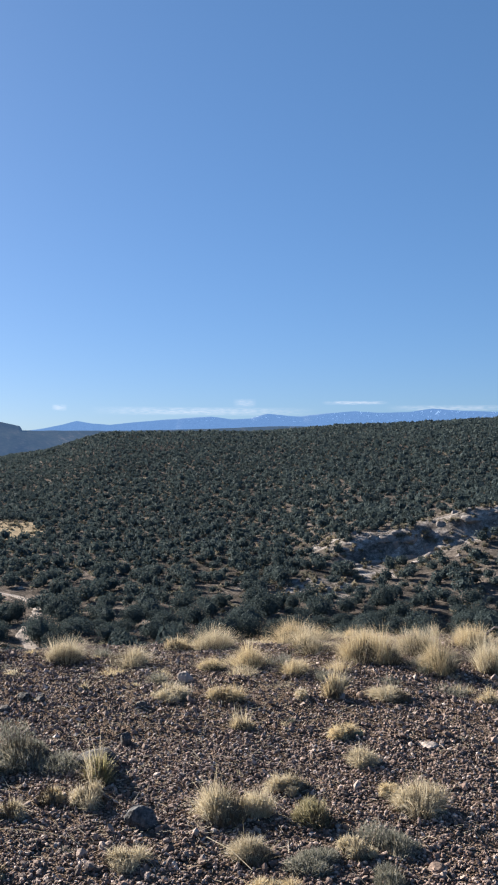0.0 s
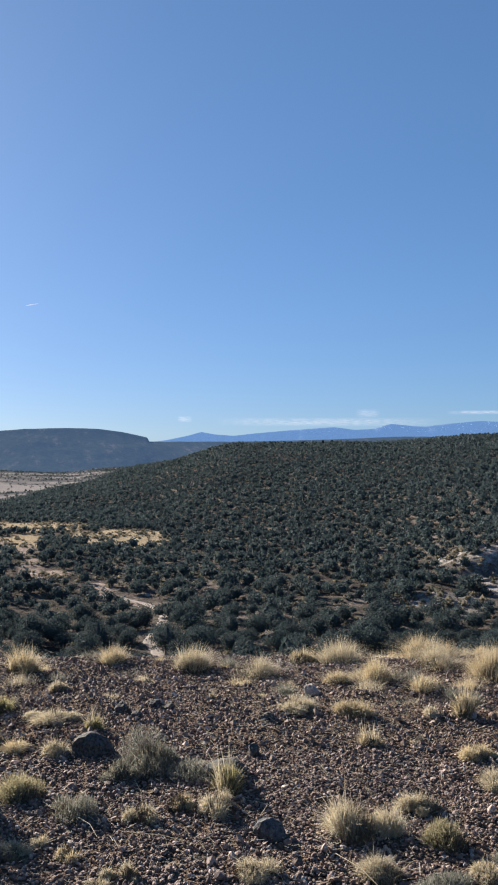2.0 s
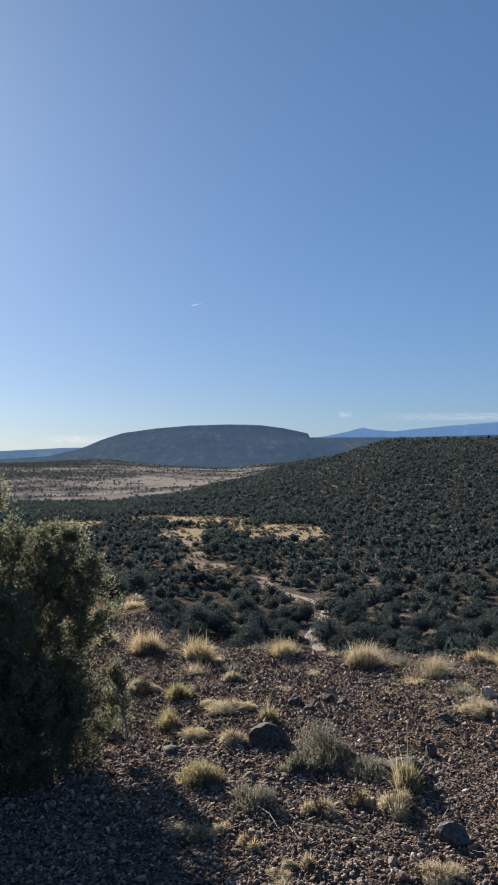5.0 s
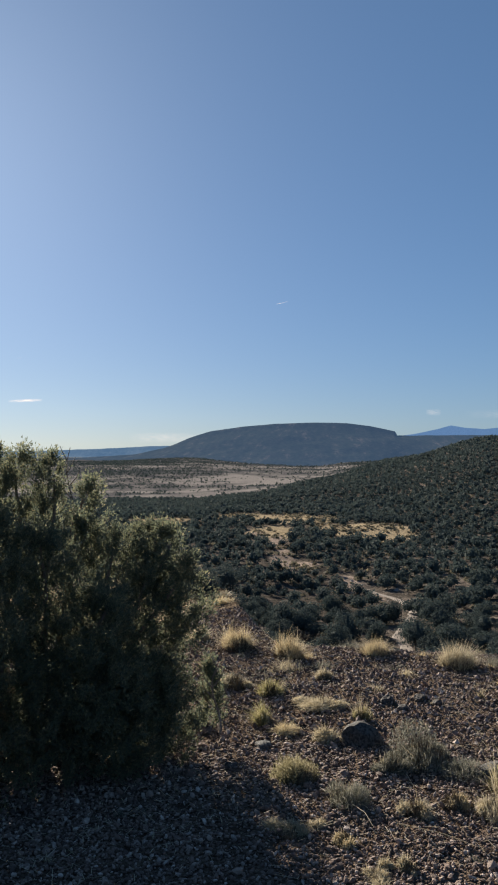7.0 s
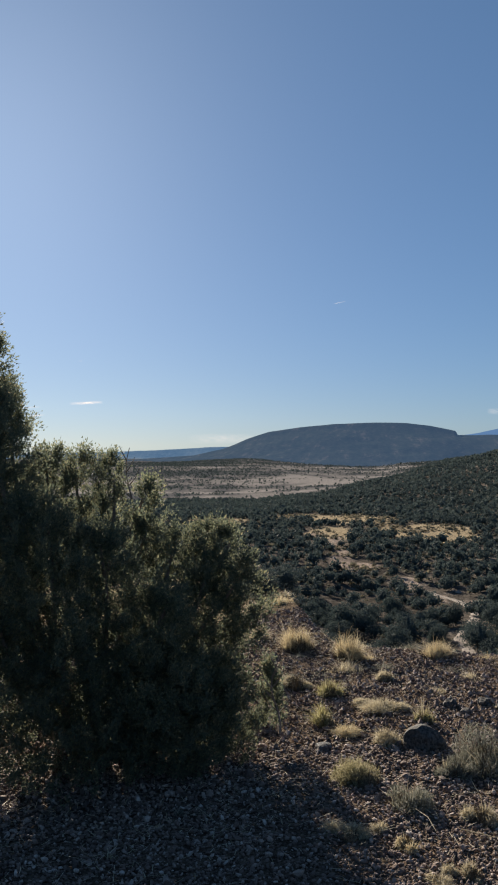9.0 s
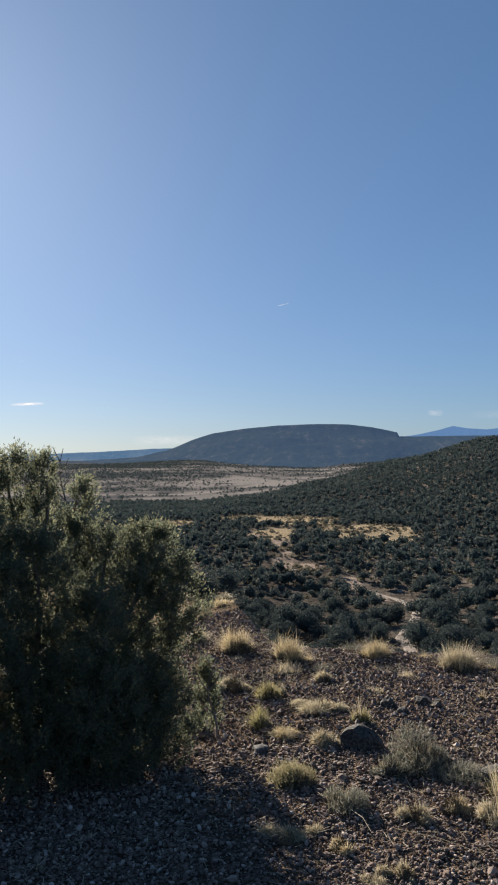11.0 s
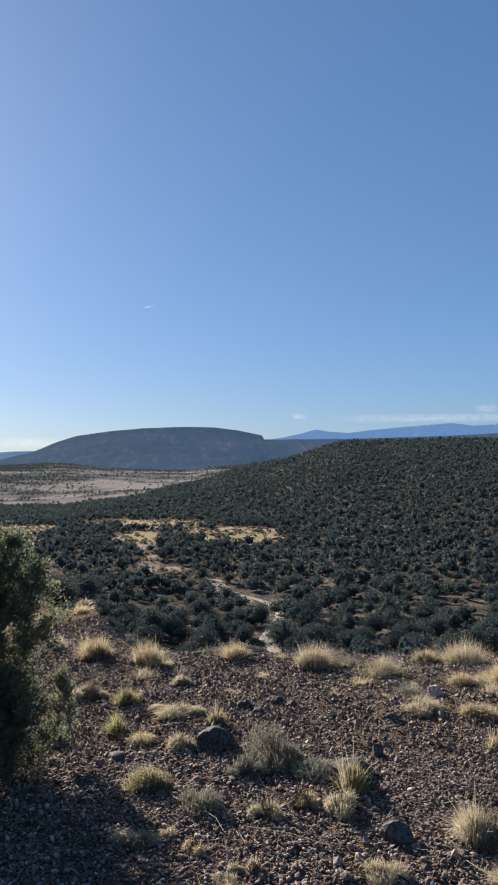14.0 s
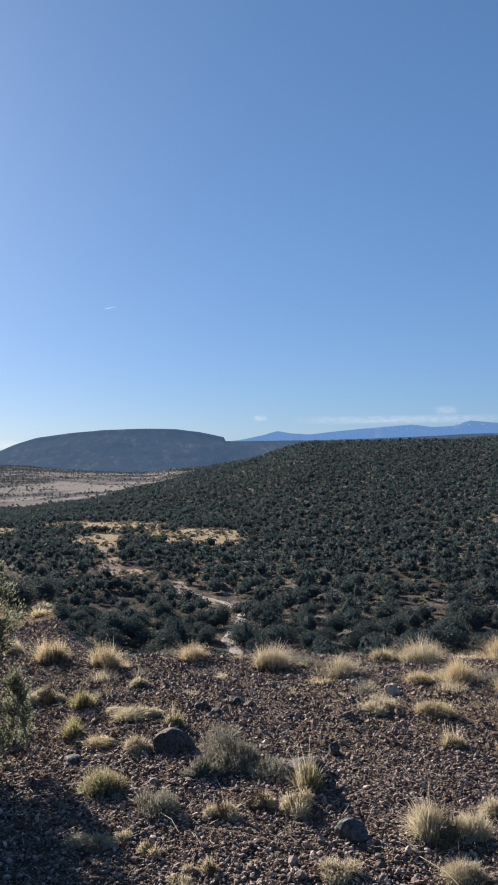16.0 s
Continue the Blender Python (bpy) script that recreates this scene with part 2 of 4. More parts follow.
def cloud_nodes(nt, nodes, bsdf):
    tc = nodes.new("ShaderNodeTexCoord")
    n = nodes.new("ShaderNodeTexNoise")
    n.inputs["Scale"].default_value, n.inputs["Detail"].default_value = 5.0, 6.0
    mp = nodes.new("ShaderNodeMapping")
    nt.links.new(tc.outputs["Object"], mp.inputs[0])
    mp.inputs["Scale"].default_value = (0.006, 0.006, 0.05)
    nt.links.new(mp.outputs[0], n.inputs["Vector"])
    fade = attribute(nt, "fade")
    mul = nodes.new("ShaderNodeMath")
    mul.operation = "MULTIPLY"
    nt.links.new(ramp(nt, n.outputs["Fac"], [(0.30, (0, 0, 0)), (0.85, (1, 1, 1))]), mul.inputs[0])
    nt.links.new(fade, mul.inputs[1])
    # the sunlit white of the clouds is put in as an even emission
    em = nodes.new("ShaderNodeEmission")
    em.inputs[0].default_value = (1.0, 0.87, 0.83, 1.0)
    em.inputs[1].default_value = 0.51
    tr = nodes.new("ShaderNodeBsdfTransparent")
    sh = nodes.new("ShaderNodeMixShader")
    nt.links.new(mul.outputs[0], sh.inputs[0])
    nt.links.new(tr.outputs[0], sh.inputs[1])
    nt.links.new(em.outputs[0], sh.inputs[2])
    nt.links.new(sh.outputs[0], nodes["Material Output"].inputs["Surface"])


M_cloud = mat("thin_cloud", cloud_nodes)


# ---- building helpers ----
def mesh_of(name, verts, faces, material, smooth=False, normals=None):
    """A mesh from arrays; the faces all have as many corners. normals: one for each vertex, where foliage is shaded as one soft mass."""
    verts, faces = np.asarray(verts, float), np.asarray(faces, int)
    me = bpy.data.meshes.new(name)
    k = faces.shape[1]
    me.vertices.add(len(verts))
    me.vertices.foreach_set("co", verts.ravel())
    me.loops.add(faces.size)
    me.loops.foreach_set("vertex_index", faces.ravel())
    me.polygons.add(len(faces))
    me.polygons.foreach_set("loop_start", np.arange(len(faces)) * k)
    me.polygons.foreach_set("use_smooth", np.full(len(faces), smooth))
    me.update(calc_edges=True)
    if normals is not None:
        me.attributes.new("custom_normal", "FLOAT_VECTOR", "POINT").data.foreach_set("vector", np.asarray(normals, float).ravel())
    me.materials.append(material)
    return me


def child(name, mesh, parent, label="", kind=""):
    ob = new(name, mesh)
    ob.parent = parent
    return tagged(ob, label, kind=kind)


def fbm(x, y, scale, octaves=4, seed=0):
    """Smooth value noise on arrays, about -1 to 1."""
    out, amp, tot = np.zeros(np.shape(x)), 1.0, 0.0
    for o in range(octaves):
        u, v = np.asarray(x) / scale + 37.1 * o + seed * 11.3, np.asarray(y) / scale + 17.7 * o - seed * 5.9
        i, j = np.floor(u), np.floor(v)
        a, b = u - i, v - j
        a, b = a * a * (3 - 2 * a), b * b * (3 - 2 * b)

        def h(p, q):
            s = np.sin(p * 127.1 + q * 311.7 + seed * 74.7) * 43758.5453
            return (s - np.floor(s)) * 2 - 1
        out += amp * ((h(i, j) * (1 - a) + h(i + 1, j) * a) * (1 - b) + (h(i, j + 1) * (1 - a) + h(i + 1, j + 1) * a) * b)
        tot += amp
        amp, scale = amp * 0.5, scale * 0.5
    return out / tot


def sstep(a, b, x):
    t = np.clip((np.asarray(x, float) - a) / (b - a), 0, 1)
    return t * t * (3 - 2 * t)


def polar(x, y):
    return np.hypot(x, y), np.degrees(np.arctan2(-np.asarray(x), np.asarray(y)))


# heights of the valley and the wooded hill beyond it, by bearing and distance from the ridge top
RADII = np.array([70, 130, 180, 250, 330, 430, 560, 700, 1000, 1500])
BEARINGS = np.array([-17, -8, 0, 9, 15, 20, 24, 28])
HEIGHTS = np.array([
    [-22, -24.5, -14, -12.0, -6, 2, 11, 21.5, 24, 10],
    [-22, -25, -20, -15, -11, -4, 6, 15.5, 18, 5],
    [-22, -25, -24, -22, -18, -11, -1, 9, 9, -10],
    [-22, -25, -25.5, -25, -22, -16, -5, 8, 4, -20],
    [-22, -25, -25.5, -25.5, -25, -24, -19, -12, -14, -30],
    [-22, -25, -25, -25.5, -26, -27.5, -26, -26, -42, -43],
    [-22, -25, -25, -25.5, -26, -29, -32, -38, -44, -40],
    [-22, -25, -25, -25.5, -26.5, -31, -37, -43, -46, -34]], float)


def scarp(x, y, r, az):
    """The steep bank across the ravine: how much of it runs here, and how far off its lip is."""
    return sstep(-4.0, -7.5, az), 180 + 6.0 * fbm(x, y, 16, 3, 101)


def height(x, y):
    x, y = np.asarray(x, float), np.asarray(y, float)
    r, az = polar(x, y)
    # ridge top, its brow, and the spur that runs on to one side
    spur = sstep(23, 34, az)
    brow = 7.45 + 0.7 * sstep(4, -12, az) + 0.5 * fbm(x, y, 3.0, 2, 5) + spur * 14.0
    d = r - brow
    near = -0.27 * (d + np.sqrt(d * d + 0.15)) - spur * 0.11 * np.maximum(r - 6.5, 0) + 0.035 * fbm(x, y, 1.1, 3, 1)
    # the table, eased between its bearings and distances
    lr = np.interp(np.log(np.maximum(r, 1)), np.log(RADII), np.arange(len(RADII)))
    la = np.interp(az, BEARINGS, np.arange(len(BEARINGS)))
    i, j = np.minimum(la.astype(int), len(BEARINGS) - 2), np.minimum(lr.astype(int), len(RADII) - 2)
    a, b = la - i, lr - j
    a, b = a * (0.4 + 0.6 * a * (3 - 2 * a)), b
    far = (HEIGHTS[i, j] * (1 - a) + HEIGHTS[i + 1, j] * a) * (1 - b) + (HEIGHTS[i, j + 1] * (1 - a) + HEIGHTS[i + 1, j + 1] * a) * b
    far = far + np.clip(r / 150, 0, 1.5) * 0.9 * fbm(x, y, 60, 3, 2)
    far = far + sstep(95, 130, r) * (1 - sstep(230, 300, r)) * (0.9 * fbm(x, y, 13, 3, 81) + 0.5 * sstep(-3, -8, az) * fbm(x, y, 7, 2, 83))
    far = far - np.maximum(r - 1920, 0) * 0.008 + 0.017 * np.clip(r - 1500, 0, 420) * sstep(34, 29, az) * sstep(15, 19, az)
    steep, lip = scarp(x, y, r, az)
    far = far + 5.0 * steep * (sstep(lip - 8, lip, r) - sstep(140, 225, r))
    k = 2.0
    h = np.where(r < 18, near, np.maximum(near, far) + k * np.log1p(np.exp(-np.abs(near - far) / k)))
    # behind the viewpoint the ridge simply runs on
    back = sstep(65, 110, np.abs(az - 15))
    behind = -0.03 * np.maximum(r - 8, 0) + 0.03 * fbm(x, y, 1.1, 3, 1)
    return h * (1 - back) + np.maximum(behind, -60) * back


def place(bearing, r):
    return -math.sin(radians(bearing)) * r, math.cos(radians(bearing)) * r


def blob(x, y, bearing, r, along, across, seed):
    """One ragged open patch, 0 to 1: its bearing and distance, its reach across the view and in depth."""
    rr, az = polar(x, y)
    d = np.hypot((az - bearing) / across, (rr - r) / along) + 0.35 * fbm(x, y, 14, 3, seed)
    return 1 - sstep(0.75, 1.05, d)


MEADOWS = [(16.2, 274, 30, 3.1), (21.5, 326, 30, 3.8), (23.0, 268, 22, 1.8), (7.1, 410, 10, 1.0), (19.3, 284, 16, 0.9), (25.5, 340, 22, 2.2), (30.5, 318, 22, 2.5)]
TRACKS = [(14.4, 119, 6, 0.4), (17.9, 174, 11, 0.9), (15.8, 160, 6, 0.35), (22.3, 210, 22, 1.05), (21.0, 194, 11, 1.3), (22.6, 245, 16, 0.6), (24.0, 262, 10, 0.7)]
BANKS = [(-8.0, 162, 9, 2.6), (-4.6, 148, 10, 3.2), (0.6, 158, 5, 1.2), (-5.0, 186, 5, 1.2)]
ROAD = [(14.1, 104), (14.0, 114), (14.75, 121), (13.9, 133), (13.6, 147), (14.8, 159), (17.6, 171)]


def road_line():
    t = np.arange(len(ROAD))
    s = np.linspace(0, len(ROAD) - 1, 160)
    b, r = np.interp(s, t, [p[0] for p in ROAD]), np.interp(s, t, [p[1] for p in ROAD])
    for _ in range(6):
        b[1:-1], r[1:-1] = (b[:-2] + 2 * b[1:-1] + b[2:]) / 4, (r[:-2] + 2 * r[1:-1] + r[2:]) / 4
    return -np.sin(np.radians(b)) * r, np.cos(np.radians(b)) * r


def road_gap(x, y):
    """Metres to the middle of the dirt track."""
    best = np.full(np.shape(x), 1e9)
    for px, py in zip(*road_line()):
        best = np.minimum(best, np.hypot(x - px, y - py))
    return best


def masks(x, y):
    r, az = polar(x, y)
    meadow = np.zeros(np.shape(x))
    for n, p in enumerate(MEADOWS):
        meadow = np.maximum(meadow, blob(x, y, p[0], p[1], p[2], p[3], 20 + n))
    meadow = np.maximum(meadow, sstep(24, 27, az) * sstep(7, 10, r) * (1 - sstep(28, 34, r)) * 0.65 * sstep(-0.2, 0.4, fbm(x, y, 1.6, 4, 3)))
    track = np.zeros(np.shape(x))
    for n, p in enumerate(TRACKS):
        track = np.maximum(track, blob(x, y, p[0], p[1], p[2], p[3], 40 + n))
    bank = np.zeros(np.shape(x))
    for n, p in enumerate(BANKS):
        bank = np.maximum(bank, blob(x, y, p[0], p[1], p[2], p[3], 60 + n))
    steep, lip = scarp(x, y, r, az)
    bank = np.maximum(bank, steep * sstep(lip - 11, lip - 7, r) * (1 - sstep(lip, lip + 3, r)))
    valley = sstep(9, 30, r)
    return meadow, track, bank, valley


def plain_masks(x, y):
    """The open plain under the mesa, and the bands of dry grass and brush along it."""
    r, az = polar(x, y)
    edge = r + 90 * fbm(x, y, 120, 3, 9)
    plain = sstep(700, 780, edge) * sstep(15, 18, az)
    across, away = x * math.cos(radians(27)) + y * math.sin(radians(27)), y * math.cos(radians(27)) - x * math.sin(radians(27))
    streak = 0.52 + 0.75 * fbm(across * 0.2, away, 60, 4, 12) + 0.75 * fbm(x, y, 38, 4, 13) - 0.35 * sstep(26, 31, az) * sstep(930, 1050, r) - 0.20 * sstep(1400, 1800, r + 300 * fbm(x, y, 90, 3, 19))
    return plain, np.clip(streak, 0, 1)


# ---- the ground: one sheet from underfoot to the horizon ----
def build_ground():
    az = np.concatenate([np.arange(-20, 52, 0.27), np.arange(52, 340, 4.0)])
    rad = np.concatenate([[0.05, 0.6, 1.2, 1.8], np.arange(2.2, 9.0, 0.05), np.geomspace(9.0, 164, 180), np.arange(165.5, 190, 1.5), np.geomspace(192, 4800, 200)])
    A, R = np.meshgrid(np.radians(az), rad)
    x, y = -np.sin(A) * R, np.cos(A) * R
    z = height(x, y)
    fine = np.clip((9.5 - R) / 2, 0, 1)
    z = z + fine * 0.020 * fbm(x, y, 0.22, 3, 7)
    n, m = len(az), len(rad)
    i, j = np.meshgrid(np.arange(m - 1), np.arange(n), indexing="ij")
    a, b = i * n + j, i * n + (j + 1) % n
    faces = np.stack([a, b, b + n, a + n], -1).reshape(-1, 4)
    me = mesh_of("ground", np.stack([x, y, z], -1).reshape(-1, 3), faces[:, ::-1], M_ground, True)
    for name, val in zip(("meadow", "track", "bank", "valley", "plain", "streak"), masks(x, y) + plain_masks(x, y)):
        at = me.attributes.new(name, "FLOAT", "POINT")
        at.data.foreach_set("value", np.asarray(val, float).ravel())
    return tagged(new("ground", me), "stony brown ridge top falling to a wooded valley and plain", "ground", kind="structure")


ground = build_ground()


def build_road():
    """A pale two-rut dirt track that winds up the valley."""
    x, y = road_line()
    dx, dy = np.gradient(x), np.gradient(y)
    n = np.hypot(dx, dy)
    V, F = [], []
    across = (-0.9, -0.6, -0.2, 0.2, 0.6, 0.9)
    dip = (-0.12, 0.06, 0.04, 0.10, 0.05, -0.12)
    for o, d in zip(across, dip):
        wide = o * (1 + 0.3 * fbm(x, y, 6, 2, 111)) + 0.5 * fbm(x, y, 5, 2, 113)
        px, py = x - dy / n * wide, y + dx / n * wide
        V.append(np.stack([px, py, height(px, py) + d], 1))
    V, k = np.stack(V, 1).reshape(-1, 3), len(across)
    for i in range(len(x) - 1):
        for j in range(k - 1):
            a = i * k + j
            F.append((a, a + 1, a + k + 1, a + k))
    return tagged(new("road_dirt", mesh_of("road_dirt", V, F, M_track, True)), "pale pinkish dirt track winding through the valley", "road", kind="structure")


build_road()


# ---- far land ----
def ridge_land(name, bearings, tops, r_foot, r_top, z_foot, material, profile, label, rough, seed):
    """Far high land: its skyline by bearing, in degrees above eye level, and its slope from foot to rim."""
    az = np.arange(bearings[0], bearings[-1], 0.08)
    top = np.interp(az, bearings, tops) + 0.025 * fbm(az * 10, az * 0, 9, 4, seed)
    s = np.linspace(0, 1, 40)
    A, S = np.meshgrid(np.radians(az), s)
    foot = r_foot + 0.06 * r_foot * fbm(az * 10, az * 0, 40, 3, seed + 2)[None, :]
    rr = foot + (r_top - foot) * S
    zt = 1.6 + np.tan(np.radians(top))[None, :] * r_top
    even = np.convolve(np.pad(top, 20, "edge"), np.ones(41) / 41, "valid")
    ze = 1.6 + np.tan(np.radians(even))[None, :] * r_top
    x, y = -np.sin(A) * rr, np.cos(A) * rr
    gully = rough * fbm(x, y, 190, 4, seed) * np.sin(np.pi * np.clip(S * 1.05, 0, 1))
    z = z_foot + (ze - z_foot) * np.interp(S, profile[0], profile[1]) + (zt - ze) * sstep(0.84, 0.93, S) + gully
    back = 600.0
    xb, yb = -np.sin(A[-1]) * (r_top + back), np.cos(A[-1]) * (r_top + back)
    x, y, z = np.vstack([x, xb]), np.vstack([y, yb]), np.vstack([z, zt - 12])
    n, m = x.shape[1], x.shape[0]
    i, j = np.meshgrid(np.arange(m - 1), np.arange(n - 1), indexing="ij")
    a = i * n + j
    faces = np.stack([a, a + 1, a + n + 1, a + n], -1).reshape(-1, 4)
    me = mesh_of(name, np.stack([x, y, z], -1).reshape(-1, 3), faces[:, ::-1], material, True)
    return tagged(new(name, me), label, name.split("_")[-1], kind="structure")


MESA_B = [-6, -2, 4, 9, 13.4, 14.72, 14.85, 15.3, 16.5, 18, 20, 22.8, 25, 27, 28.4, 29.3, 30.2, 32, 36, 44, 52]
MESA_T = [1.05, 1.1, 0.85, 0.72, 0.70, 0.70, 0.97, 1.07, 1.32, 1.50, 1.55, 1.45, 1.25, 0.95, 0.5, 0.11, -0.2, -0.6, -0.85, -1.0, -1.1]
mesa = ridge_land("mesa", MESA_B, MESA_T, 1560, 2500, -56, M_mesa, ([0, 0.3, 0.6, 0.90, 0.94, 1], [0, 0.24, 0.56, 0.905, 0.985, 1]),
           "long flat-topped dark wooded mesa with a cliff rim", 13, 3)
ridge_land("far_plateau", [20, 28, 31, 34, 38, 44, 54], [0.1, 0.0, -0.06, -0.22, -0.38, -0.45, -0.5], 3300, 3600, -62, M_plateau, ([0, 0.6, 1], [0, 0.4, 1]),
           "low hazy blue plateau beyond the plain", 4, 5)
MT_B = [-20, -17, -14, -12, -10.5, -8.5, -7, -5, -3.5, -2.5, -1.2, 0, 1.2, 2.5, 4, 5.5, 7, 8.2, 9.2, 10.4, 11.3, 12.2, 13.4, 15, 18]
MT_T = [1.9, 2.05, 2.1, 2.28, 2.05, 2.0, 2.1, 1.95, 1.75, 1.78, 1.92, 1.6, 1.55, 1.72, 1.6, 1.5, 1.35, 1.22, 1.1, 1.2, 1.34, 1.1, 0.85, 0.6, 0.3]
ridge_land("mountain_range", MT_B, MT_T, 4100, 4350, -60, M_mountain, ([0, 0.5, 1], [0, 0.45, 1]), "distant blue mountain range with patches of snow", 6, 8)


# ---- woodland ----
def ico():
    bm = bmesh.new()
    bmesh.ops.create_icosphere(bm, subdivisions=1, radius=1.0)
    v = np.array([p.co[:] for p in bm.verts])
    f = np.array([[p.index for p in q.verts] for q in bm.faces])
    bm.free()
    return v, f


ICO_V, ICO_F = ico()
OCTA_V = np.array([(1, 0, 0), (-1, 0, 0), (0, 1, 0), (0, -1, 0), (0, 0, 1), (0, 0, -1)], float)
OCTA_F = np.array([(0, 2, 4), (2, 1, 4), (1, 3, 4), (3, 0, 4), (2, 0, 5), (1, 2, 5), (3, 1, 5), (0, 3, 5)])
rng = np.random.default_rng(4)


def crown_arrays(clumps, size, core=True, squash=0.8):
    """Triangles of a crown about one metre in radius, and their normals: a broken core, rounded boughs and small leafy clumps on them."""
    k = 7 if clumps > 60 else 4
    bough = rng.normal(size=(k, 3)) * [1, 1, 0.8]
    bough *= (rng.uniform(0.20, 0.50, k) / np.linalg.norm(bough, axis=1))[:, None]
    girth = rng.uniform(0.42, 0.62, k)
    bough, girth = np.vstack([bough, [[0, 0, 0.1]]]), np.append(girth, 0.66)
    pick = rng.integers(0, k + 1, clumps)
    d = rng.normal(size=(clumps, 3))
    d /= np.linalg.norm(d, axis=1)[:, None]
    d[:, 2] = np.where(d[:, 2] < -0.5, -1.0 - d[:, 2], d[:, 2])
    p = bough[pick] + d * (girth[pick] * rng.uniform(0.82, 1.12, clumps))[:, None]
    p[:, 2] = np.maximum(p[:, 2], -0.62 + 0.1 * rng.normal(size=clumps)) * squash
    u = rng.normal(size=(clumps, 3))
    w = np.cross(d, u) + 0.3 * rng.normal(size=(clumps, 3))
    u /= np.linalg.norm(u, axis=1)[:, None]
    w /= np.linalg.norm(w, axis=1)[:, None]
    s = (size * rng.uniform(0.55, 1.4, clumps))[:, None]
    tri = np.stack([p + u * s, p - u * s * 0.5 + w * s * 0.8, p - u * s * 0.5 - w * s * 0.8], 1).reshape(-1, 3)
    soft = 0.65 * d + 0.5 * p + 0.10 * rng.normal(size=(clumps, 3))
    nrm = np.repeat(soft, 3, 0)
    f = np.arange(len(tri)).reshape(-1, 3)
    if core:
        kv, kf = (ICO_V, ICO_F) if clumps > 100 else (OCTA_V, OCTA_F)
        cv = kv * ((0.50 if clumps > 40 else 0.42) + 0.08 * rng.normal(size=(len(kv), 1)))
        cv[:, 2] = cv[:, 2] * squash * 0.95
        f = np.vstack([f, kf + len(tri)])
        tri, nrm = np.vstack([tri, cv]), np.vstack([nrm, kv])
    return tri, f, nrm / np.linalg.norm(nrm, axis=1)[:, None]


def trunk_arrays(h, r0, lean):
    k = 6
    v = []
    for s in (0, 0.5, 1.0):
        for a in range(k):
            t = 2 * math.pi * a / k
            v.append((r0 * (1 - 0.5 * s) * math.cos(t) + lean[0] * s, r0 * (1 - 0.5 * s) * math.sin(t) + lean[1] * s, -0.4 + (h + 0.4) * s))
    f = [(i * k + a, i * k + (a + 1) % k, (i + 1) * k + (a + 1) % k, (i + 1) * k + a) for i in range(2) for a in range(k)]
    return v, f


def tree_density(x, y):
    r, az = polar(x, y)
    meadow, track, bank, valley = masks(x, y)
    hill = (1 - sstep(14, 19, az))
    d = 0.067 + 0.062 * sstep(150, 290, r) * hill + 0.02 * sstep(180, 260, r) * (1 - hill) - 0.010 * sstep(400, 500, r)
    d = d * (1 - 0.55 * sstep(0.15, 0.5, fbm(x, y, 28, 3, 15)) * sstep(260, 150, r))
    d = d * (1 - np.clip(1.15 * meadow, 0, 0.985)) * (1 - np.clip(1.1 * track, 0, 0.97)) * (1 - 0.66 * bank)
    d = d * sstep(0.0, 1.2, road_gap(x, y))
    plain = sstep(700, 770, r + 60 * fbm(x, y, 120, 3, 9)) * sstep(14, 18, az)
    streak = plain_masks(x, y)[1]
    d = d * (1 - plain) + plain * (0.0014 + 0.014 * sstep(0.50, 0.15, streak) + 0.006 * sstep(980, 1300, r) * sstep(-0.3, 0.3, fbm(x * 0.25, y, 70, 3, 141)) + 0.004 * sstep(1300, 1650, r) + 0.007 * sstep(25, 28, az) * sstep(930, 1050, r)) * (1 - 0.5 * sstep(33, 37, az))
    return d * sstep(62, 80, r)


def scatter_trees():
    pts = []
    step = 3.4
    gx = np.arange(-1350, 330, step)
    gy = np.arange(30, 1850, step)
    X, Y = np.meshgrid(gx, gy)
    X = X + rng.uniform(-0.48, 0.48, X.shape) * step
    Y = Y + rng.uniform(-0.48, 0.48, Y.shape) * step
    X, Y = X.ravel(), Y.ravel()
    r, az = polar(X, Y)
    ok = (az > -18.5) & (az < 48) & (r > 62) & (r < 1950)
    ok &= (az > 13.5) | (r < 830)
    X, Y = X[ok], Y[ok]
    keep = rng.uniform(size=len(X)) < tree_density(X, Y) * step * step
    return X[keep], Y[keep]


TX, TY = scatter_trees()
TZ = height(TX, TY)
TR, TA = polar(TX, TY)
# the nearest stretch of the wood in open sight: single trees
order = np.argsort(TR + np.where(TR < 104, 5000, 0))
single, rest = order[:290], order[290:]


def make_tree_kind(label):
    top = new("juniper_tree")
    tagged(top, label, "tree", "wooded valley")
    h = rng.uniform(0.25, 0.6)
    v, f = trunk_arrays(h + 0.6, 0.16, rng.uniform(-0.2, 0.2, 2))
    child("trunk", mesh_of("trunk", v, f, M_bark, True), top)
    v, f, soft = crown_arrays(2000, 0.047)
    v = v * 2.0
    v[:, 2] += h + 0.9
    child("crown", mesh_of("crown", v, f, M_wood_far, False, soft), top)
    return top


LABELS = ["dark green rounded juniper tree on the valley slope", "dense olive-green juniper tree in the stony valley",
          "bushy dark juniper tree among dry grass", "low spreading green juniper tree on the wooded slope"]
kinds = [make_tree_kind(LABELS[i % 4]) for i in range(10)]
for n, i in enumerate(single):
    s = min(rng.lognormal(math.log(0.92), 0.26), 1.4)
    m = pose(TX[i], TY[i], TZ[i] - 0.05, 0, 0, rng.uniform(0, 360))
    k = kinds[n % 10]
    sc = (s * rng.uniform(0.85, 1.15), s, s * rng.uniform(0.85, 1.3))
    if n < 10:
        k.matrix_basis = m
        k.scale = sc
    else:
        c = copy_thing(k, m)
        c.scale = sc


